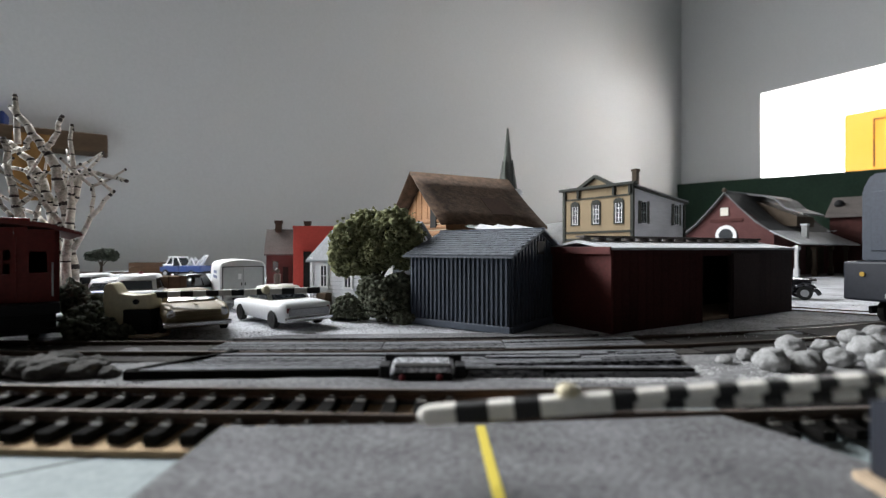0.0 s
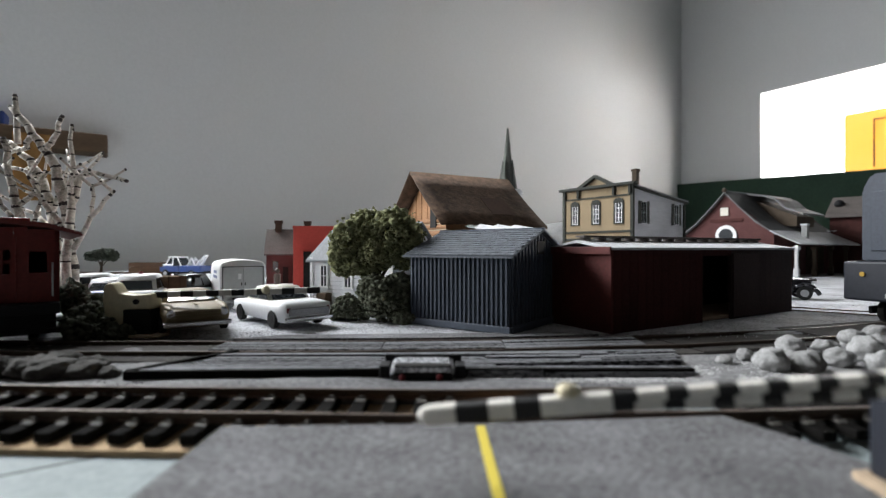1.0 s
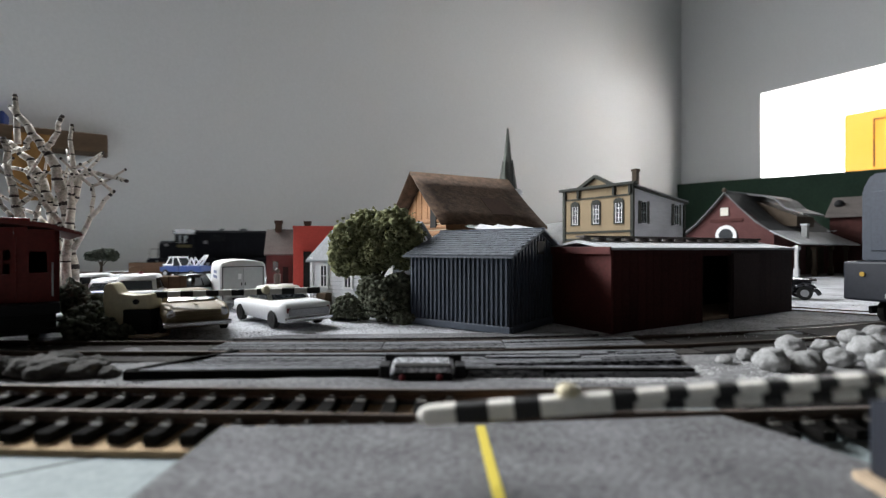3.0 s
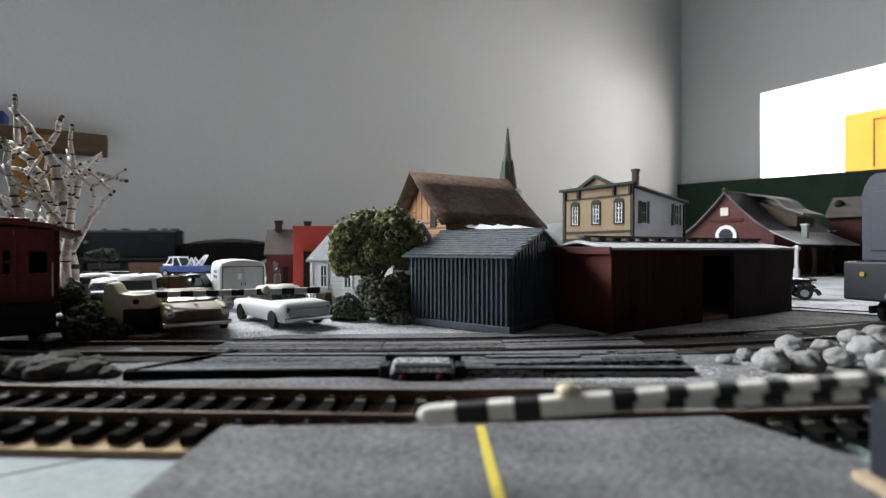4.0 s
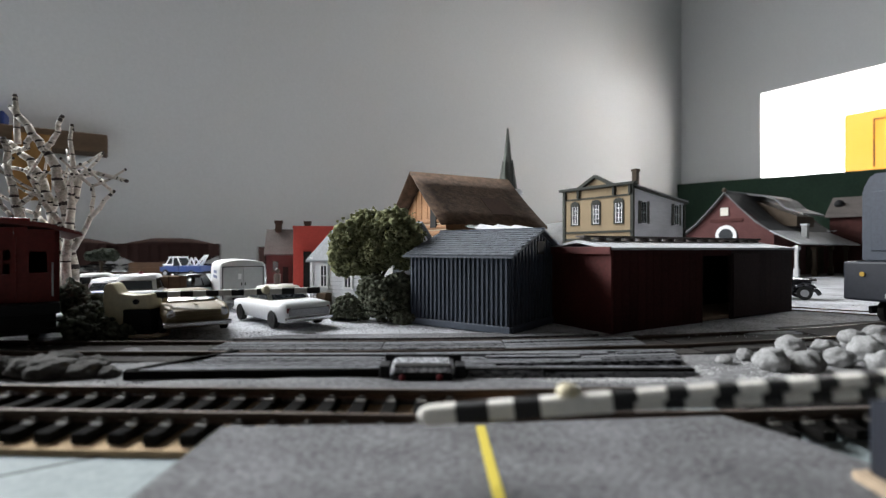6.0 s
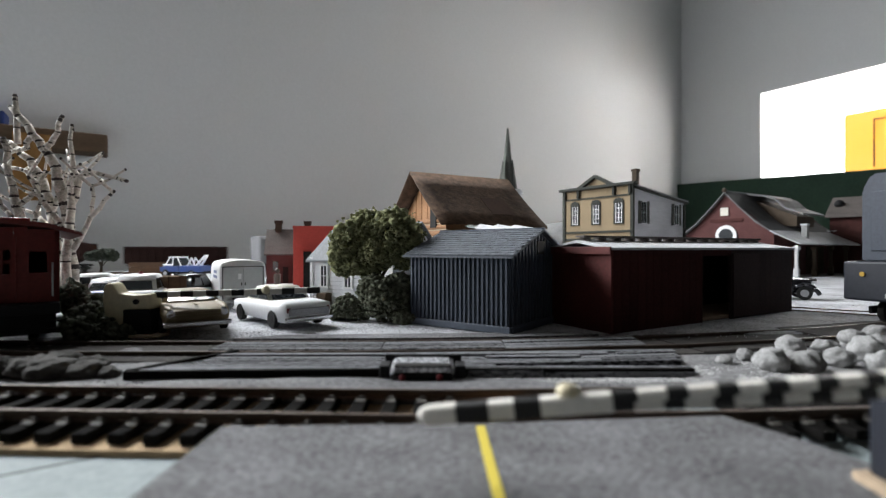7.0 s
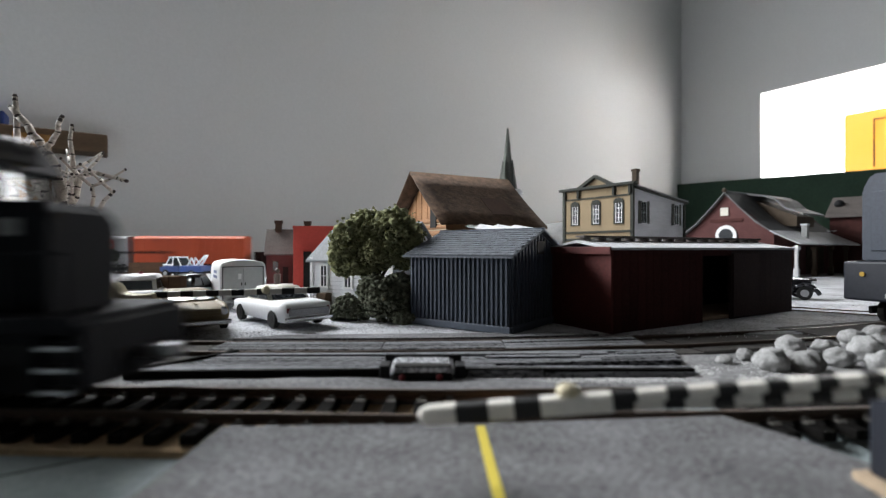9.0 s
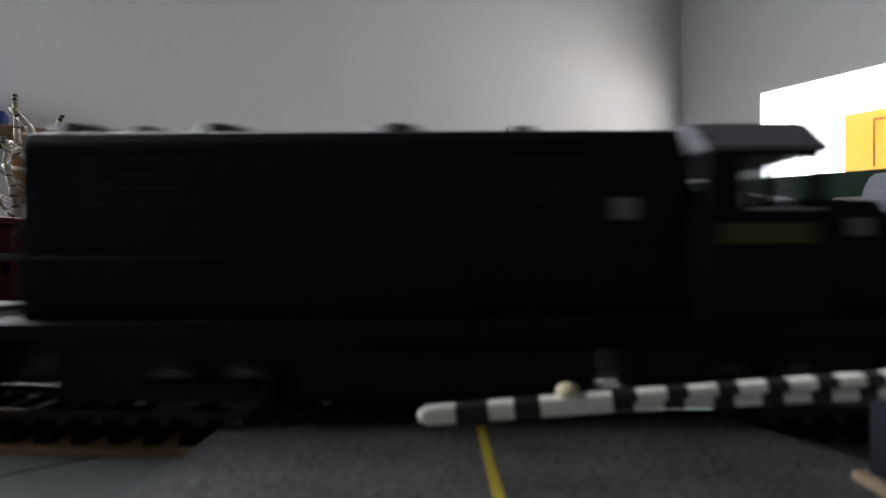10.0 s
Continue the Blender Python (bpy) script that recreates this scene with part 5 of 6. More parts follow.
# brick house with two chimneys
bh = thing("brick_house", -163, 446, 10, 14, "faded red brick house with a dark brown roof", "house")
bm = B()
gabled_walls(bm, 0, 62, 0, 44, 28, 50, "x")
part("wall", bm, BRICKPINK, bh)
gable_roof(bh, "roof", ROOFDARK, 0, 62, 0, 44, 28, 50, 2, 1.2, "x", "weathered dark brown roof")
for xx, yy in ((9, 22), (36, 26)):
    ch = boxes("chimney", BARK, bh, [(xx, yy, 50, 6.0, 6.0, 14)], "dark brick chimney", 0.2)
    boxes("chimney_cap", BARK, ch, [(xx, yy, 58, 7.4, 7.4, 3)])
for xx in (8, 26):
    window(bh, xx, -0.4, 16, 4.5, 9, BARK)
boxes("doorway", DARK, bh, [(17, -0.5, 8, 5, 0.8, 15)], "dark doorway")

# church steeple
ch = thing("church", 79, 600, 10, 12, "grey-green church with a pointed steeple", "church")
bm = B()
gabled_walls(bm, -18, 22, 0, 60, 40, 62, "y")
part("wall", bm, CLAP, ch)
gable_roof(ch, "roof", ROOFDARK, -18, 22, 0, 60, 40, 62, 2, 1.2, "y")
tower = boxes("tower", STONEG, ch, [(2, 2, 50, 24, 24, 100)], "pale church tower")
boxes("cornice", CLAP, tower, [(2, 2, 101, 30, 30, 3), (2, 2, 104.2, 26, 26, 3)], "pale cornice", 0.4)
bm = B()
rod(bm, (2, 2, 105), (2, 2, 182), 9.5, 1.2, 8)
part("spire", bm, STEEPLEM, tower, "dark slate spire")
for a in range(4):
    dx, dy = 9 * math.cos(a * math.pi / 2 + 0.78), 9 * math.sin(a * math.pi / 2 + 0.78)
    bm = B()
    rod(bm, (2 + dx, 2 + dy, 105), (2 + dx * 0.75, 2 + dy * 0.75, 142), 4.0, 0.5, 6)
    part("pinnacle", bm, STEEPLEM, tower, "pointed corner pinnacle")
    bm = B()
    rod(bm, (2 + dx * 0.7, 2 + dy * 0.7, 105), (2, 2, 150), 5.2, 1.0, 6)
    part("spire_rib", bm, STEEPLEM, tower, "flared spire edge")

# yellow two-storey shop house: local x along the front toward the near corner
yh = thing("tan_storefront", 139, 551, 10, -54.3, "tan two-storey storefront with olive trim", "shop house")
FW, FD, FH = 87.0, 96.0, 97.0
bm = B()
loft(bm, [[(0, yy, 0), (FW, yy, 0), (FW, yy, top), (FW / 2, yy, top + 4.5), (0, yy, top)] for yy, top in ((0, FH - 3.4), (FD, FH - 14.4))])
part("wall", bm, SIDEGREY, yh, "pale grey side wall")
boxes("front_wall", TAN, yh, [(FW / 2, -0.8, FH / 2, FW - 2, 1.6, FH)], "tan front wall")
boxes("corner_trim", OLIVE, yh, [(0.8, -1.6, FH / 2, 3.6, 2.6, FH), (FW - 0.8, -1.6, FH / 2, 3.6, 2.6, FH), (FW / 2, -2.0, 50, FW, 3.0, 2.2), (FW / 2, -1.6, 42, FW, 2.0, 3.0)], "olive corner boards", 0.3)
bm = B()
box(bm, FW / 2, -3.0, FH + 0.5, FW + 8, 7, 3.0, bevel=0.6)
box(bm, FW / 2, -1.5, FH - 10.5, FW, 2.4, 1.6)
for xx in (2.5, 21, 66, FW - 2.5):
    box(bm, xx, -2.6, FH - 5, 3.0, 4.0, 9, bevel=0.4)
for s in (-1, 1):
    m = Matrix.Translation((FW / 2 + s * 10.5, -2.6, FH + 6.5)) @ Euler((0, s * radians(28), 0)).to_matrix().to_4x4() @ Matrix.Diagonal((25, 6, 3, 1))
    bmesh.ops.create_cube(bm, size=1, matrix=m)
part("cornice", bm, OLIVE, yh, "dark olive cornice with a small pediment")
bm = B()
prism(bm, [(FW / 2 - 20, FH), (FW / 2 + 20, FH), (FW / 2, FH + 11)], -1.6, 0.6)
part("pediment", bm, TAN, yh, "tan pediment panel")
for xx in (16, 43.5, 71):
    w_ = window(yh, xx, -1.4, 69, 7.4, 20, WHITEP, "y", 2, 4)
    boxes("window_surround", OLIVE, w_, [(xx - 4.9, -1.9, 69, 1.8, 1.4, 22), (xx + 4.9, -1.9, 69, 1.8, 1.4, 22), (xx, -2.1, 58.2, 11, 1.8, 1.6)], "olive window surround")
    bm = B()
    prism(bm, [(xx - 5.8, 78.6), (xx + 5.8, 78.6), (xx + 5.6, 81.2), (xx + 3.8, 83.4), (xx, 84.4), (xx - 3.8, 83.4), (xx - 5.6, 81.2)], -3.0, -1.2)
    part("window_hood", bm, OLIVE, w_, "arched olive window hood")
for yy in (16, 78):
    w_ = window(yh, FW + 0.5, yy, 69, 9, 22, CLAP, "x", 2, 2, 1)
    boxes("shutter", OLIVE, w_, [(FW + 0.9, yy - 7, 69, 1.0, 4.5, 23), (FW + 0.9, yy + 7, 69, 1.0, 4.5, 23)], "dark shutters")
bm = B()
loft(bm, [[(-1, yy, z - 1.2), (FW + 3.0, yy, z - 1.2), (FW + 3.0, yy, z), (FW / 2, yy, z + up), (-1, yy, z)] for yy, z, up in ((1.5, FH - 1, 5), (FD + 4, FH - 12, 5))])
part("roof", bm, ROOFGREY, yh, "grey sloping roof")
bm = B()
loft(bm, [[(FW + 0.2, yy, top - 2.0), (FW + 2.6, yy, top - 2.0), (FW + 2.6, yy, top), (FW + 0.2, yy, top)] for yy, top in ((0.5, FH - 2.4), (FD + 3, FH - 13.4))])
part("eave_trim", bm, OLIVE, yh, "dark eave line")
boxes("corner_board", OLIVE, yh, [(FW + 0.8, FD - 2, FH / 2 - 8, 1.8, 3.0, FH - 16)], "dark rear corner board")
c_ = boxes("chimney", BARK, yh, [(FW - 4, 9, FH + 4, 5, 5, 20)], "brick chimney", 0.2)
boxes("chimney_cap", BARK, c_, [(FW - 4, 9, FH + 14.5, 6.4, 6.4, 2.4)])

# brick railway station
st = thing("station", 329, 655, 10, -57.7, "red brick railway station with sweeping grey roofs", "station")
GW, SLEN, EV, RG = 107.0, 170.0, 50.0, 104.0
bm = B()
gabled_walls(bm, 0, GW, 0, SLEN, EV, RG - 3, "y")
part("wall", bm, BRICKPINK, st, "weathered brick wall")


def swept(bm, profile, y0, y1, thick=2.0):
    loft(bm, [[(a, yy, b) for a, b in profile] + [(a, yy, b - thick) for a, b in reversed(profile)] for yy in (y0, y1)])


bm = B()
for s in (-1, 1):
    m = GW / 2
    swept(bm, [(m, RG), (m + s * 18, RG - 20), (m + s * 36, RG - 38), (m + s * 58, EV)], -6, SLEN + 4)
rf = part("roof", bm, ROOFMID, st, "dark grey sweeping roof")
boxes("ridge_cap", ROOFGREY, rf, [(GW / 2, SLEN / 2, RG + 0.6, 3, SLEN + 8, 1.6)], "pale ridge cap")
bm = B()
loft(bm, [[(GW / 2 + 2, yy, RG - 6), (GW / 2 + 2, yy, 60), (GW + 3, yy, 60), (GW + 3, yy, 72)] for yy in (52, 100)])
dm = part("dormer", bm, BARK, st, "broad dormer wall")
bm = B()
swept(bm, [(GW / 2 - 1, RG + 1), (GW / 2 + 22, RG - 3), (GW / 2 + 36, RG - 9), (GW / 2 + 46, RG - 20), (GW + 12, RG - 29)], 46, 106)
part("dormer_roof", bm, ROOFMID, dm, "grey flared dormer roof")
bm = B()
swept(bm, [(GW - 1, EV + 4), (GW + 14, EV - 4), (GW + 30, EV - 12)], -8, SLEN + 60, 1.4)
part("canopy", bm, SNOWROOF, st, "pale platform canopy")
for k in range(5):
    yy = -2 + k * 46
    boxes("post", WHITEP if k == 0 else BARK, st, [(GW + 24, yy, 18, 3.2, 3.2, 36), (GW + 24, yy, 33, 6, 6, 4), (GW + 24, yy, 5, 5, 5, 10)], "white canopy post" if k == 0 else "dark canopy post", 0.3)
bm = B()
rod(bm, (GW / 2, -0.6, 49), (GW / 2, -1.8, 49), 13, n=28)
aw = part("arch_window", bm, WHITEP, st, "white arched window surround")
bm = B()
rod(bm, (GW / 2, -1.7, 49), (GW / 2, -2.3, 49), 8.5, n=28)
part("pane", bm, GLASSD, aw, "dark arched pane")
boxes("sign_plate", BEIGE, st, [(GW / 2 - 2, -1.0, 79, 10, 1.2, 10)], "small square cream vent", 0.3)
boxes("lettering_bar", BRICK, st, [(GW / 2, -0.7, 68, 40, 0.8, 4)], "dark name band")
boxes("string_course", BRICK, st, [(GW / 2, -0.6, 36, GW, 0.9, 1.6)], "dark brick course")
c_ = boxes("chimney", STONEG, st, [(GW + 14, 46, 52, 6, 6, 16)], "short chimney", 0.2)
boxes("chimney_cap", SNOWROOF, c_, [(GW + 14, 46, 61, 7.5, 7.5, 2)])
boxes("door", BARK, st, [(GW + 0.6, 24 + k * 34, 18, 1.4, 16, 34) for k in range(4)], "dark door")
bm = B()
ball(bm, GW / 2, -5, RG + 1.5, 3, 3, 3, 2)
part("finial", bm, BARK, st, "dark ridge finial", True)

# second brick building behind the station
s2 = thing("brick_warehouse", 520, 650, 10, -47, "dark red brick warehouse beyond the station", "warehouse")
bm = B()
gabled_walls(bm, 0, 90, 0, 120, 76, 104, "x")
part("wall", bm, BRICK, s2)
gable_roof(s2, "roof", ROOFDARK, 0, 90, 0, 120, 76, 104, 5, 1.5, "x", "dark roof")
boxes("canopy", SNOWROOF, s2, [(-10, 60, 56, 34, 120, 1.6)], "pale canopy")
bm = B()
ball(bm, 6, 30, 94, 6, 6, 6, 2)
part("roof_lamp", bm, BLACK, s2, "round roof ventilator", True)

# grey hill that hides the far line
bm = B()
ball(bm, 0, 0, 0, 95, 60, 66, 5, 0.35, 4)
for v in bm.verts:
    v.co.z = max(v.co.z, -2) + 2.2 * noise.noise(v.co / 6)
single("rock_hill", bm, STONEG, "speckled grey rock hill behind the town", "hill", 120, 640, 10, 20, smooth=True)

# locomotive standing at the edge of the second track
bl = thing("switcher", 186, 200, 10.2, 22, "blue-grey boxy locomotive standing on the second track", "locomotive")
boxes("frame", DUSKDARK, bl, [(36, 0, 18, 76, 34, 17)], "dark lower frame", 1.0)
bm = B()
loft(bm, [[(xx, a, b) for a, b in ((-15, 26), (15, 26), (15, 58), (11.5, 65), (-11.5, 65), (-15, 58))] for xx in (7.5, 74)])
bmesh.ops.bevel(bm, geom=bm.edges[:], offset=1.0, segments=2, affect="EDGES")
part("hood", bm, DUSKBLUE, bl, "blue-grey hood")
boxes("hood_panel", DUSKBLUE, bl, [(7.2, 0, 44, 0.8, 22, 26)], "raised end panel", 0.3)
bm = B()
for s in (-9.5, 9.5):
    rod(bm, (-2.6, s, 21), (-1.4, s, 21), 1.0, 1.0, 14)
part("marker_light", bm, AMBER, bl, "amber marker light")
bm = B()
box(bm, -4.5, -2, 12.5, 6, 2.6, 2.4, bevel=0.6)
part("coupler", bm, STEEL, bl, "pale metal coupler")
wheelset_truck(bl, 20)
wheelset_truck(bl, 56)

# caboose seen from its end, on a short siding
track("track", [(-141.5, 154), (-261.6, 297.2)], 10.2, "short dark siding under the caboose")
cb = thing("caboose", -150.4, 164.6, 10.2, -50, "red wooden caboose with a dark red roof", "caboose")
CLn, HWd = 80.0, 15.5
bm = B()
for s in (-1, 1):
    box(bm, -CLn / 2, s * (HWd - 0.7), 25.9, CLn, 1.4, 25.8)
box(bm, -CLn + 0.7, 0, 25.9, 1.4, 2 * HWd - 2.8, 25.8)
body = part("body", bm, CABOOSE, cb, "red side walls")
# end wall built round a door and two windows
boxes("end_panel", CABOOSE, body, [(-0.7, s * 14.0, 25.9, 1.4, 3.0, 25.8) for s in (-1, 1)])
boxes("end_panel", CABOOSE, body, [(-0.7, s * 4.9, 26.2, 1.4, 3.6, 26.6) for s in (-1, 1)])
boxes("end_panel", CABOOSE, body, [(-0.7, s * 9.6, z, 1.4, 5.8, h) for s in (-1, 1) for z, h in ((18.2, 10.4), (34.9, 7.8))])
for s in (-1, 1):
    f_ = boxes("window", CABOOSE, body, [(0.2, s * 9.6 + q, 27.2, 0.8, 0.8, 8.6) for q in (-2.9, 2.9)] + [(0.2, s * 9.6, z, 0.8, 6.6, 0.8) for z in (23, 31.4)], "red window frame")
    boxes("pane", GLASS, f_, [(-0.6, s * 9.6, 27.2, 0.3, 5.6, 7.6)])
door = boxes("door", CABOOSE, body, [(-1.0, 0, 18, 0.9, 6.0, 10), (-1.0, 0, 35.4, 0.9, 6.0, 7.8), (-1.0, -2.6, 27.3, 0.9, 0.9, 8.6), (-1.0, 2.6, 27.3, 0.9, 0.9, 8.6), (-1.0, 0, 27.3, 0.9, 0.6, 8.6), (-1.0, 0, 27.3, 0.9, 5.2, 0.6)], "red end door")
boxes("pane", GLASS, door, [(-1.1, 0, 27.3, 0.3, 4.6, 8.4)])
boxes("door_frame", CABOOSE, body, [(0.2, s * 3.4, 24.5, 0.8, 0.8, 23) for s in (-1, 1)])
boxes("grab_rail", STEEL, body, [(0.9, s * 13.6, 21, 0.5, 0.5, 12) for s in (-1, 1)], "worn grab rail")
bm = B()
loft(bm, [[(xx, a, b) for a, b in ((-22, 36.5), (-12, 39.2), (0, 40.4), (12, 39.2), (22, 36.5), (21.4, 37.8), (12, 40.8), (0, 42), (-12, 40.8), (-21.4, 37.8))] for xx in (-CLn - 8, 8.5)])
part("roof", bm, CABROOF, cb, "dark red curved roof")
boxes("cupola", CABOOSE, cb, [(-58, -2, 42.5, 20, 18, 5)], "red cupola", 0.4)
boxes("frame", BLACK, cb, [(-CLn / 2, 0, 11.2, CLn + 16, 31, 3.6), (-CLn / 2, 0, 7.6, CLn - 4, 20, 4.4)], "black platform and frame", 0.3)
# added plate hides lit ground under the platform, standing in for shade
boxes("end_sill", BLACK, cb, [(5.5, 0, 6.2, 1.4, 29, 7.4)], "added black plate under the end platform", 0.3)
boxes("step", BLACK, cb, [(5, s * 14, z, 6, 4, 0.8) for s in (-1, 1) for z in (4, 7)], "black end step")
wheelset_truck(cb, -12)
wheelset_truck(cb, -CLn + 12)


# ---- trees ----
def crown(bm, x, y, z, rx, ry, rz, n, size, seed, sub=2):
    rnd = random.Random(seed)
    for i in range(n):
        u, a = rnd.uniform(-1, 1), rnd.uniform(0, 2 * math.pi)
        k = rnd.uniform(0.55, 1.0) * (1 + 0.28 * noise.noise((math.cos(a) * 2 + seed, math.sin(a) * 2, u * 2)))
        q = math.sqrt(1 - u * u)
        s = size * rnd.uniform(0.55, 1.25)
        ball(bm, x + rx * k * q * math.cos(a), y + ry * k * q * math.sin(a), z + rz * k * u, s, s * rnd.uniform(0.8, 1.1), s * rnd.uniform(0.7, 1.0), sub, 0.9, i + seed)


def tree(name, x, y, z, trunk_h, lobes, mat, label, n, size, r=1.6, seed=1, n2=0, size2=1.0):
    t = thing(name, x, y, z, 0, label, "tree")
    bm = B()
    rod(bm, (0, 0, 0), (0.6, 0.3, trunk_h * 0.5), r * 1.25, r * 0.9, 9)
    rod(bm, (0.6, 0.3, trunk_h * 0.5), (0.2, 0, trunk_h), r * 0.9, r * 0.5, 9)
    for k, (lx, ly, lz, *_) in enumerate(lobes):
        rod(bm, (0.5, 0.2, trunk_h * 0.6), (lx * 0.8, ly * 0.8, lz), r * 0.5, r * 0.2, 7)
    part("trunk", bm, BARK, t, "dark brown trunk and limbs")
    bm = B()
    tot = sum(l[3] for l in lobes)
    for k, (lx, ly, lz, lr, rz) in enumerate(lobes):
        crown(bm, lx, ly, lz, lr * 0.9, lr * 0.9, rz * 0.9, int(n * lr / tot), size, seed * 10 + k)
        if n2:
            crown(bm, lx, ly, lz, lr * 1.06, lr * 1.06, rz * 1.06, int(n2 * lr / tot), size2, seed * 20 + k, 1)
    part("crown", bm, mat, t, "clumped foam foliage", True)
    return t


tree("tree", -31, 226, 10, 27, [(-12, 0, 36.5, 10, 10), (-3, 3, 40, 11, 11), (8, -1, 40.5, 11, 10.5), (15, 0, 37, 8, 9), (-15, -2, 29.5, 7, 7), (13, 2, 31, 9, 9), (1, -3, 30, 10, 8), (-14, -2, 25.5, 7, 6.5), (-5, -3, 25, 8, 6)], LEAF, "green foam-foliage model tree with a dense crown", 2000, 1.55, 1.4, 3, 7000, 0.62)
tree("tree", -398, 562, 10, 18, [(-6, 0, 24, 12, 6), (6, 0, 26, 13, 7), (13, 0, 22, 7, 4)], LEAFDD, "small dark umbrella-shaped model tree", 900, 1.7, 1.6, 7)


def bush(x, y, lobes, mat, label, n, size, seed):
    bm = B()
    tot = sum(l[3] for l in lobes)
    for k, (lx, ly, lz, lr, rz) in enumerate(lobes):
        crown(bm, lx, ly, lz, lr, lr, rz, int(n * lr / tot), size, seed * 7 + k)
        rod(bm, (lx * 0.4, ly * 0.4, 0), (lx, ly, lz), 0.8, 0.3, 6)
    single("bush", bm, mat, label, "bush", x, y, 9.4, smooth=True)


bush(-26, 213, [(0, 0, 11, 9.5, 10), (8, 2, 11, 6.5, 9), (-6, 2, 15, 6, 6), (6, 3, 17, 6.5, 5), (9, -3, 3, 6, 3.5)], LEAFG, "grey-green foam bush beside the shed", 2200, 1.0, 2)
bush(-42, 220, [(-2, 0, 6, 5.5, 6), (5, 0, 5, 5, 5), (-7, 2, 4, 3.5, 4)], LEAFG, "low grey-green bush by the white house", 1000, 0.9, 5)
bush(-137, 184, [(-1, 0, 4, 6, 4), (6, -2, 3, 5, 3), (-3, 8, 6, 5, 5), (-6, 16, 8, 6, 6)], LEAFD, "dark bushes beside the cream gate", 1200, 1.3, 9)
bush(-176, 232, [(0, 0, 7, 6, 7), (5, -4, 6, 5, 6), (-8, 8, 9, 7, 8)], LEAFD, "dark hedge behind the caboose", 420, 1.8, 11)


bush(-130, 172, [(0, 0, 4, 5, 5), (-3, 6, 6, 6, 6)], LEAFD, "dark low bush beside the caboose", 420, 1.1, 15)
bush(-118, 176, [(0, 0, 2, 5, 3), (-6, 1, 3, 5, 4)], LEAFD, "dark ground cover before the cream gate", 300, 1.0, 17)


def birch(x, y, limbs, label):
    """A bare tree from limbs: points in (x, z) from its foot, first radius, last radius, drift in depth."""
    rnd = random.Random(int(abs(x)))
    t = thing("birch_tree", x, y, 10, 0, label, "tree", "bare birch trees")
    bw2, bb2 = B(), B()
    for pts, r0, r1, dy in limbs:
        n = len(pts) - 1
        for i in range(n):
            (ax, az), (bx, bz) = pts[i], pts[i + 1]
            k = 3
            last = None
            for q in range(k + 1):
                f = (i + q / k) / n
                wob = 0.0 if q in (0, k) else 0.9
                p = Vector((ax + (bx - ax) * q / k + rnd.uniform(-wob, wob), dy * f + rnd.uniform(-wob, wob), az + (bz - az) * q / k))
                r = 0.8 * (r0 + (r1 - r0) * f)
                if last is not None:
                    rod(bw2, last, p, last_r, r, 10)
                    if rnd.random() < 0.85:
                        ball(bb2, p.x, p.y, p.z, r * 1.1, r * 1.1, r * rnd.uniform(0.4, 1.0), 2)
                    else:
                        ball(bw2, p.x, p.y, p.z, r, r, r, 2)
                last, last_r = p, r
        for _ in range(2):
            k = rnd.randint(1, n)
            foot = Vector((pts[k][0], dy * k / n, pts[k][1]))
            if 30 < foot.z < 84:
                way = Vector((rnd.uniform(-1, 0.6), rnd.uniform(-0.5, 0.5), rnd.uniform(0.0, 0.5))).normalized()
                bend = foot + way * rnd.uniform(6, 11)
                end = bend + (way + Vector((0, 0, 0.2))).normalized() * rnd.uniform(5, 10)
                rod(bw2, foot, bend, 0.85, 0.75, 7)
                rod(bw2, bend, end, 0.75, 0.55, 7)
                ball(bb2, bend.x, bend.y, bend.z, 0.85, 0.85, 0.6, 2)
                ball(bb2, end.x, end.y, end.z, 0.7, 0.7, 0.8, 2)
        tip = Vector((pts[-1][0] - pts[-2][0], 0, pts[-1][1] - pts[-2][1])).normalized()
        rod(bb2, last - tip * 2.5, last + tip * 1.2, r1 * 0.84, r1 * 0.65, 8)
    part("trunk", bw2, BIRCH, t, "white birch trunk and branches", True)
    tagged(part("bark_ring", bb2, BIRCHB, t, "black bark rings and cut ends", True), kind="stuff")


birch(-200, 258, [
    ([(-1, 0), (0, 38), (2, 61)], 3.2, 2.2, 0), ([(1, 54), (6, 71), (13, 73), (28, 69)], 1.9, 1.3, 4), ([(2, 61), (2, 75), (0.5, 98)], 1.9, 1.2, 2),
    ([(3, 32), (13, 49), (26, 62)], 1.8, 1.2, -3), ([(13, 49), (15, 65)], 1.3, 1.0, -3)], "bare white birch sapling with a forked branch")
birch(-204, 266, [
    ([(0, 0), (0, 22), (-2, 44), (-6, 63), (-13, 84), (-22, 95), (-33, 110)], 4.4, 2.2, 0), ([(-14, 86), (-8, 92), (-1, 103)], 2.2, 1.4, -6),
    ([(-6, 60), (2, 72), (-4, 80)], 1.8, 1.0, 4), ([(-2, 40), (-14, 58), (-20, 72)], 2.2, 1.2, -5), ([(-30, 90), (-31.5, 116)], 2.0, 1.5, 0), ([(-22, 95), (-26, 88), (-36, 86)], 2.0, 1.3, 3)],
    "large bare white birch with black bark rings")
birch(-214, 272, [
    ([(0, 0), (-1, 30), (-6, 52), (-11, 70), (-18, 82), (-30, 92)], 4.0, 2.0, 0), ([(-6, 52), (-1, 66), (6, 76)], 2.0, 1.1, 4), ([(-11, 70), (-20, 76), (-30, 78)], 1.8, 1.2, -4),
    ([(-3, 40), (-14, 50), (-26, 56)], 1.9, 1.0, 2)], "bare white birch leaning over the caboose")
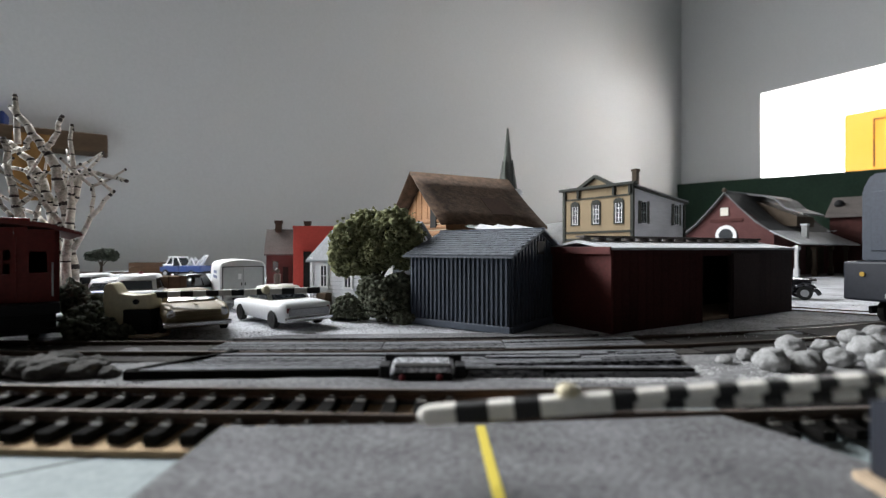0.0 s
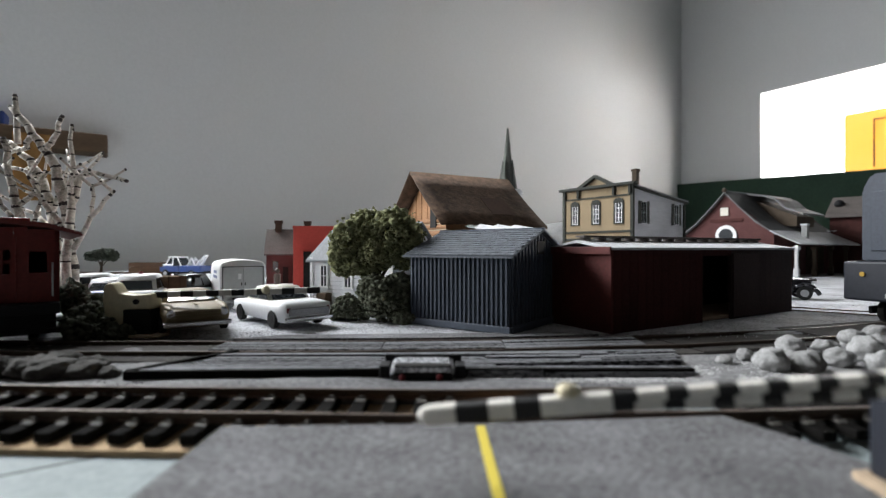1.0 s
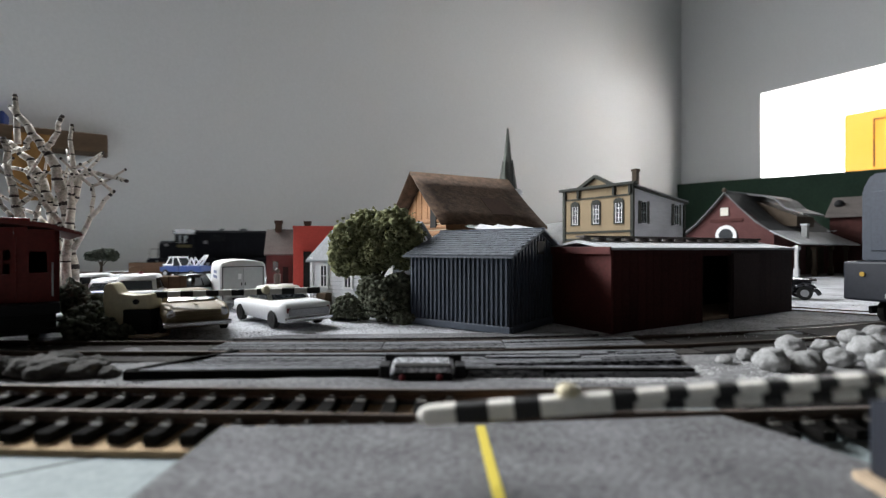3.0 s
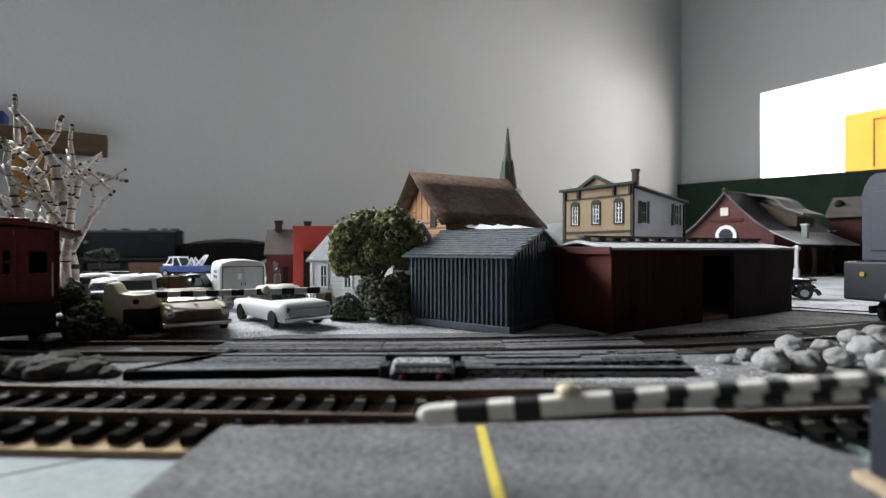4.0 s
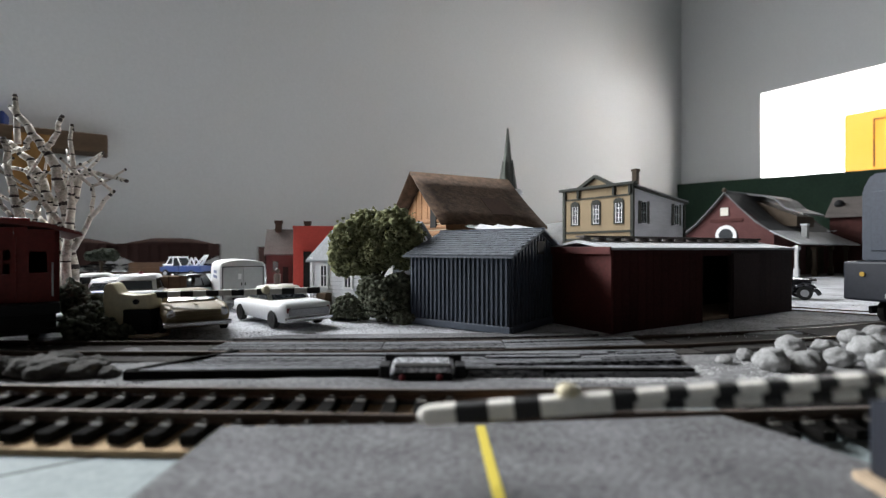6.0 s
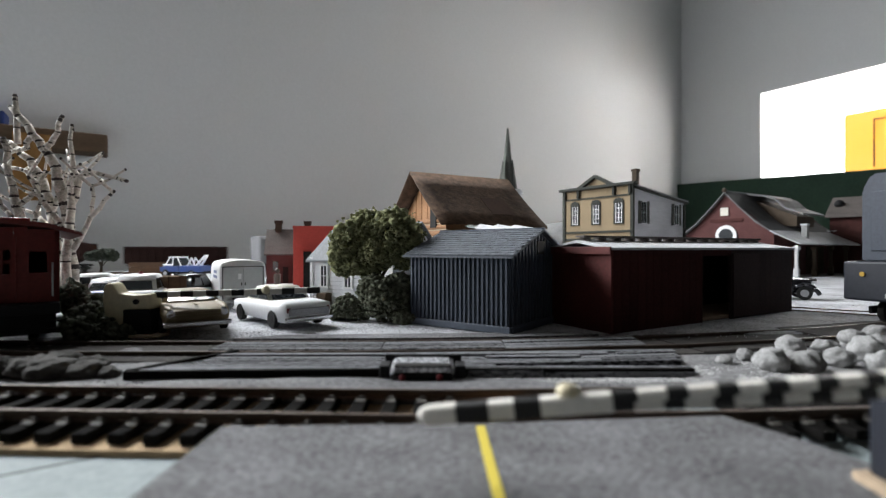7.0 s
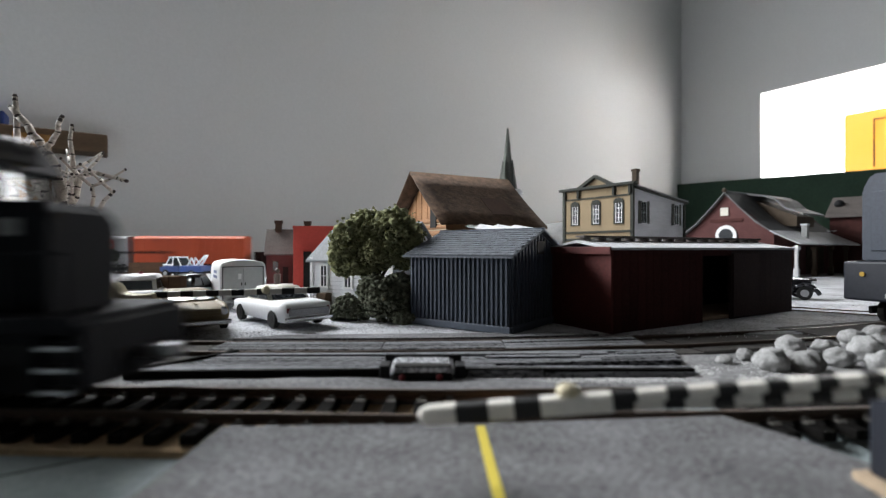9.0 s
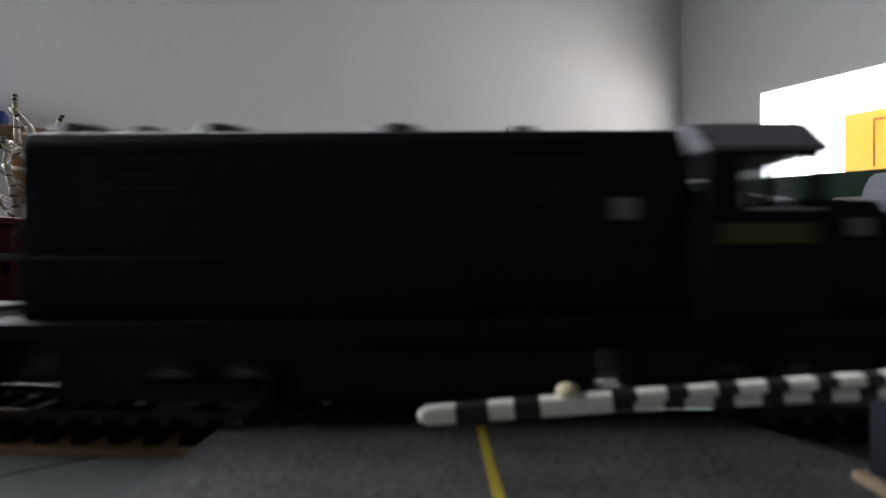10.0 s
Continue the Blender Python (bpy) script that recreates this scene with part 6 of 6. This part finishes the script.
birch(-228, 264, [
    ([(0, 0), (-1, 34), (-5, 55), (-9, 72), (-12, 92)], 3.6, 1.8, 0), ([(-5, 55), (4, 64), (9, 74)], 1.9, 1.0, 3), ([(-4, 46), (-12, 56), (-16, 70)], 1.8, 1.0, -3),
    ([(-2, 38), (7, 48), (12, 60)], 1.6, 0.9, -4)], "bare white birch behind the caboose")


# ---- shelf and things on the wall ----
def wall_box(name, mat, label, category, u0, u1, v0, v1, z0, z1, bevel=2.0):
    bm = B()
    p = room((u0 + u1) / 2, (v0 + v1) / 2, 0)
    box(bm, 0, 0, (z1 - z0) * 500, (u1 - u0) * 1000, (v1 - v0) * 1000, (z1 - z0) * 1000, bevel=bevel)
    return single(name, bm, mat, label, category, p[0] * 1000, p[1] * 1000, z0 * 1000, ROOM_TURN)


wall_box("wall_beam", WOODM, "brown wooden beam fixed to the wall", "beam", 1.745, 2.0, 0.0, 0.05, 0.196, 0.226)
wall_box("card_panel", MUSTARD, "mustard card hanging under the beam", "panel", 1.815, 1.86, 0.052, 0.056, 0.115, 0.215, 0)
wall_box("card_panel", COBALT, "blue and dark card panel on the wall", "panel", 1.88, 1.99, 0.052, 0.060, 0.08, 0.20, 0)
wall_box("parcel", COBALT, "cobalt blue parcel on the beam", "parcel", 1.87, 1.93, 0.005, 0.045, 0.2265, 0.246)


# ---- motion ----


def s_at_x(pts, x):
    acc = path_table(pts)
    for i in range(len(pts) - 1):
        if pts[i][0] <= x <= pts[i + 1][0] and i > 12 and pts[i][1] > 50:
            return acc[i] + (acc[i + 1] - acc[i]) * (x - pts[i][0]) / (pts[i + 1][0] - pts[i][0])
    return 0.0


def bogie_pose(pts, s, half, z, flip, lift=0.0):
    a, b = along(pts, s - half), along(pts, s + half)
    h = math.degrees(math.atan2(b[1] - a[1], b[0] - a[0]))
    return pose((a[0] + b[0]) / 2 * MM, (a[1] + b[1]) / 2 * MM, z * MM, 0, -lift, h + (180 if flip else 0))


def motions():
    # far train: the rear of the leading hood passes x = -324 mm at 3.8 s, at 166 mm/s
    ref = s_at_x(FAR, -324.0)
    for ob, a, b in TRAIN:
        rows = []
        for k in range(21):
            t = k * 0.5
            back = max(3.8 - t, 0.0)
            s = ref + 166.0 * ((3.8 - t) - 0.128 * back * back)
            mid = (a + b) / 2
            if ob is loco_far:
                mid = -80.0
            rows.append((t, bogie_pose(FAR, s + mid, 32, 11.4, True)))
        walk(ob, rows)
    # near locomotive: runs on at an even pace
    base = s_at_x(NEAR, 0.0)
    rows = []
    for k in range(101):
        t = k * 0.1
        x = 6.6 + 167.0 * (t - 10.0)
        rows.append((t, bogie_pose(NEAR, base + x, 50, 10.2, False, 0.3)))
    walk(loco_near, rows)
    # the added second unit, coupled behind
    walk(loco_trail, [(k * 0.1, bogie_pose(NEAR, base + 6.6 - 204.0 + 167.0 * (k * 0.1 - 10.0), 50, 10.0, False)) for k in range(101)])


motions()
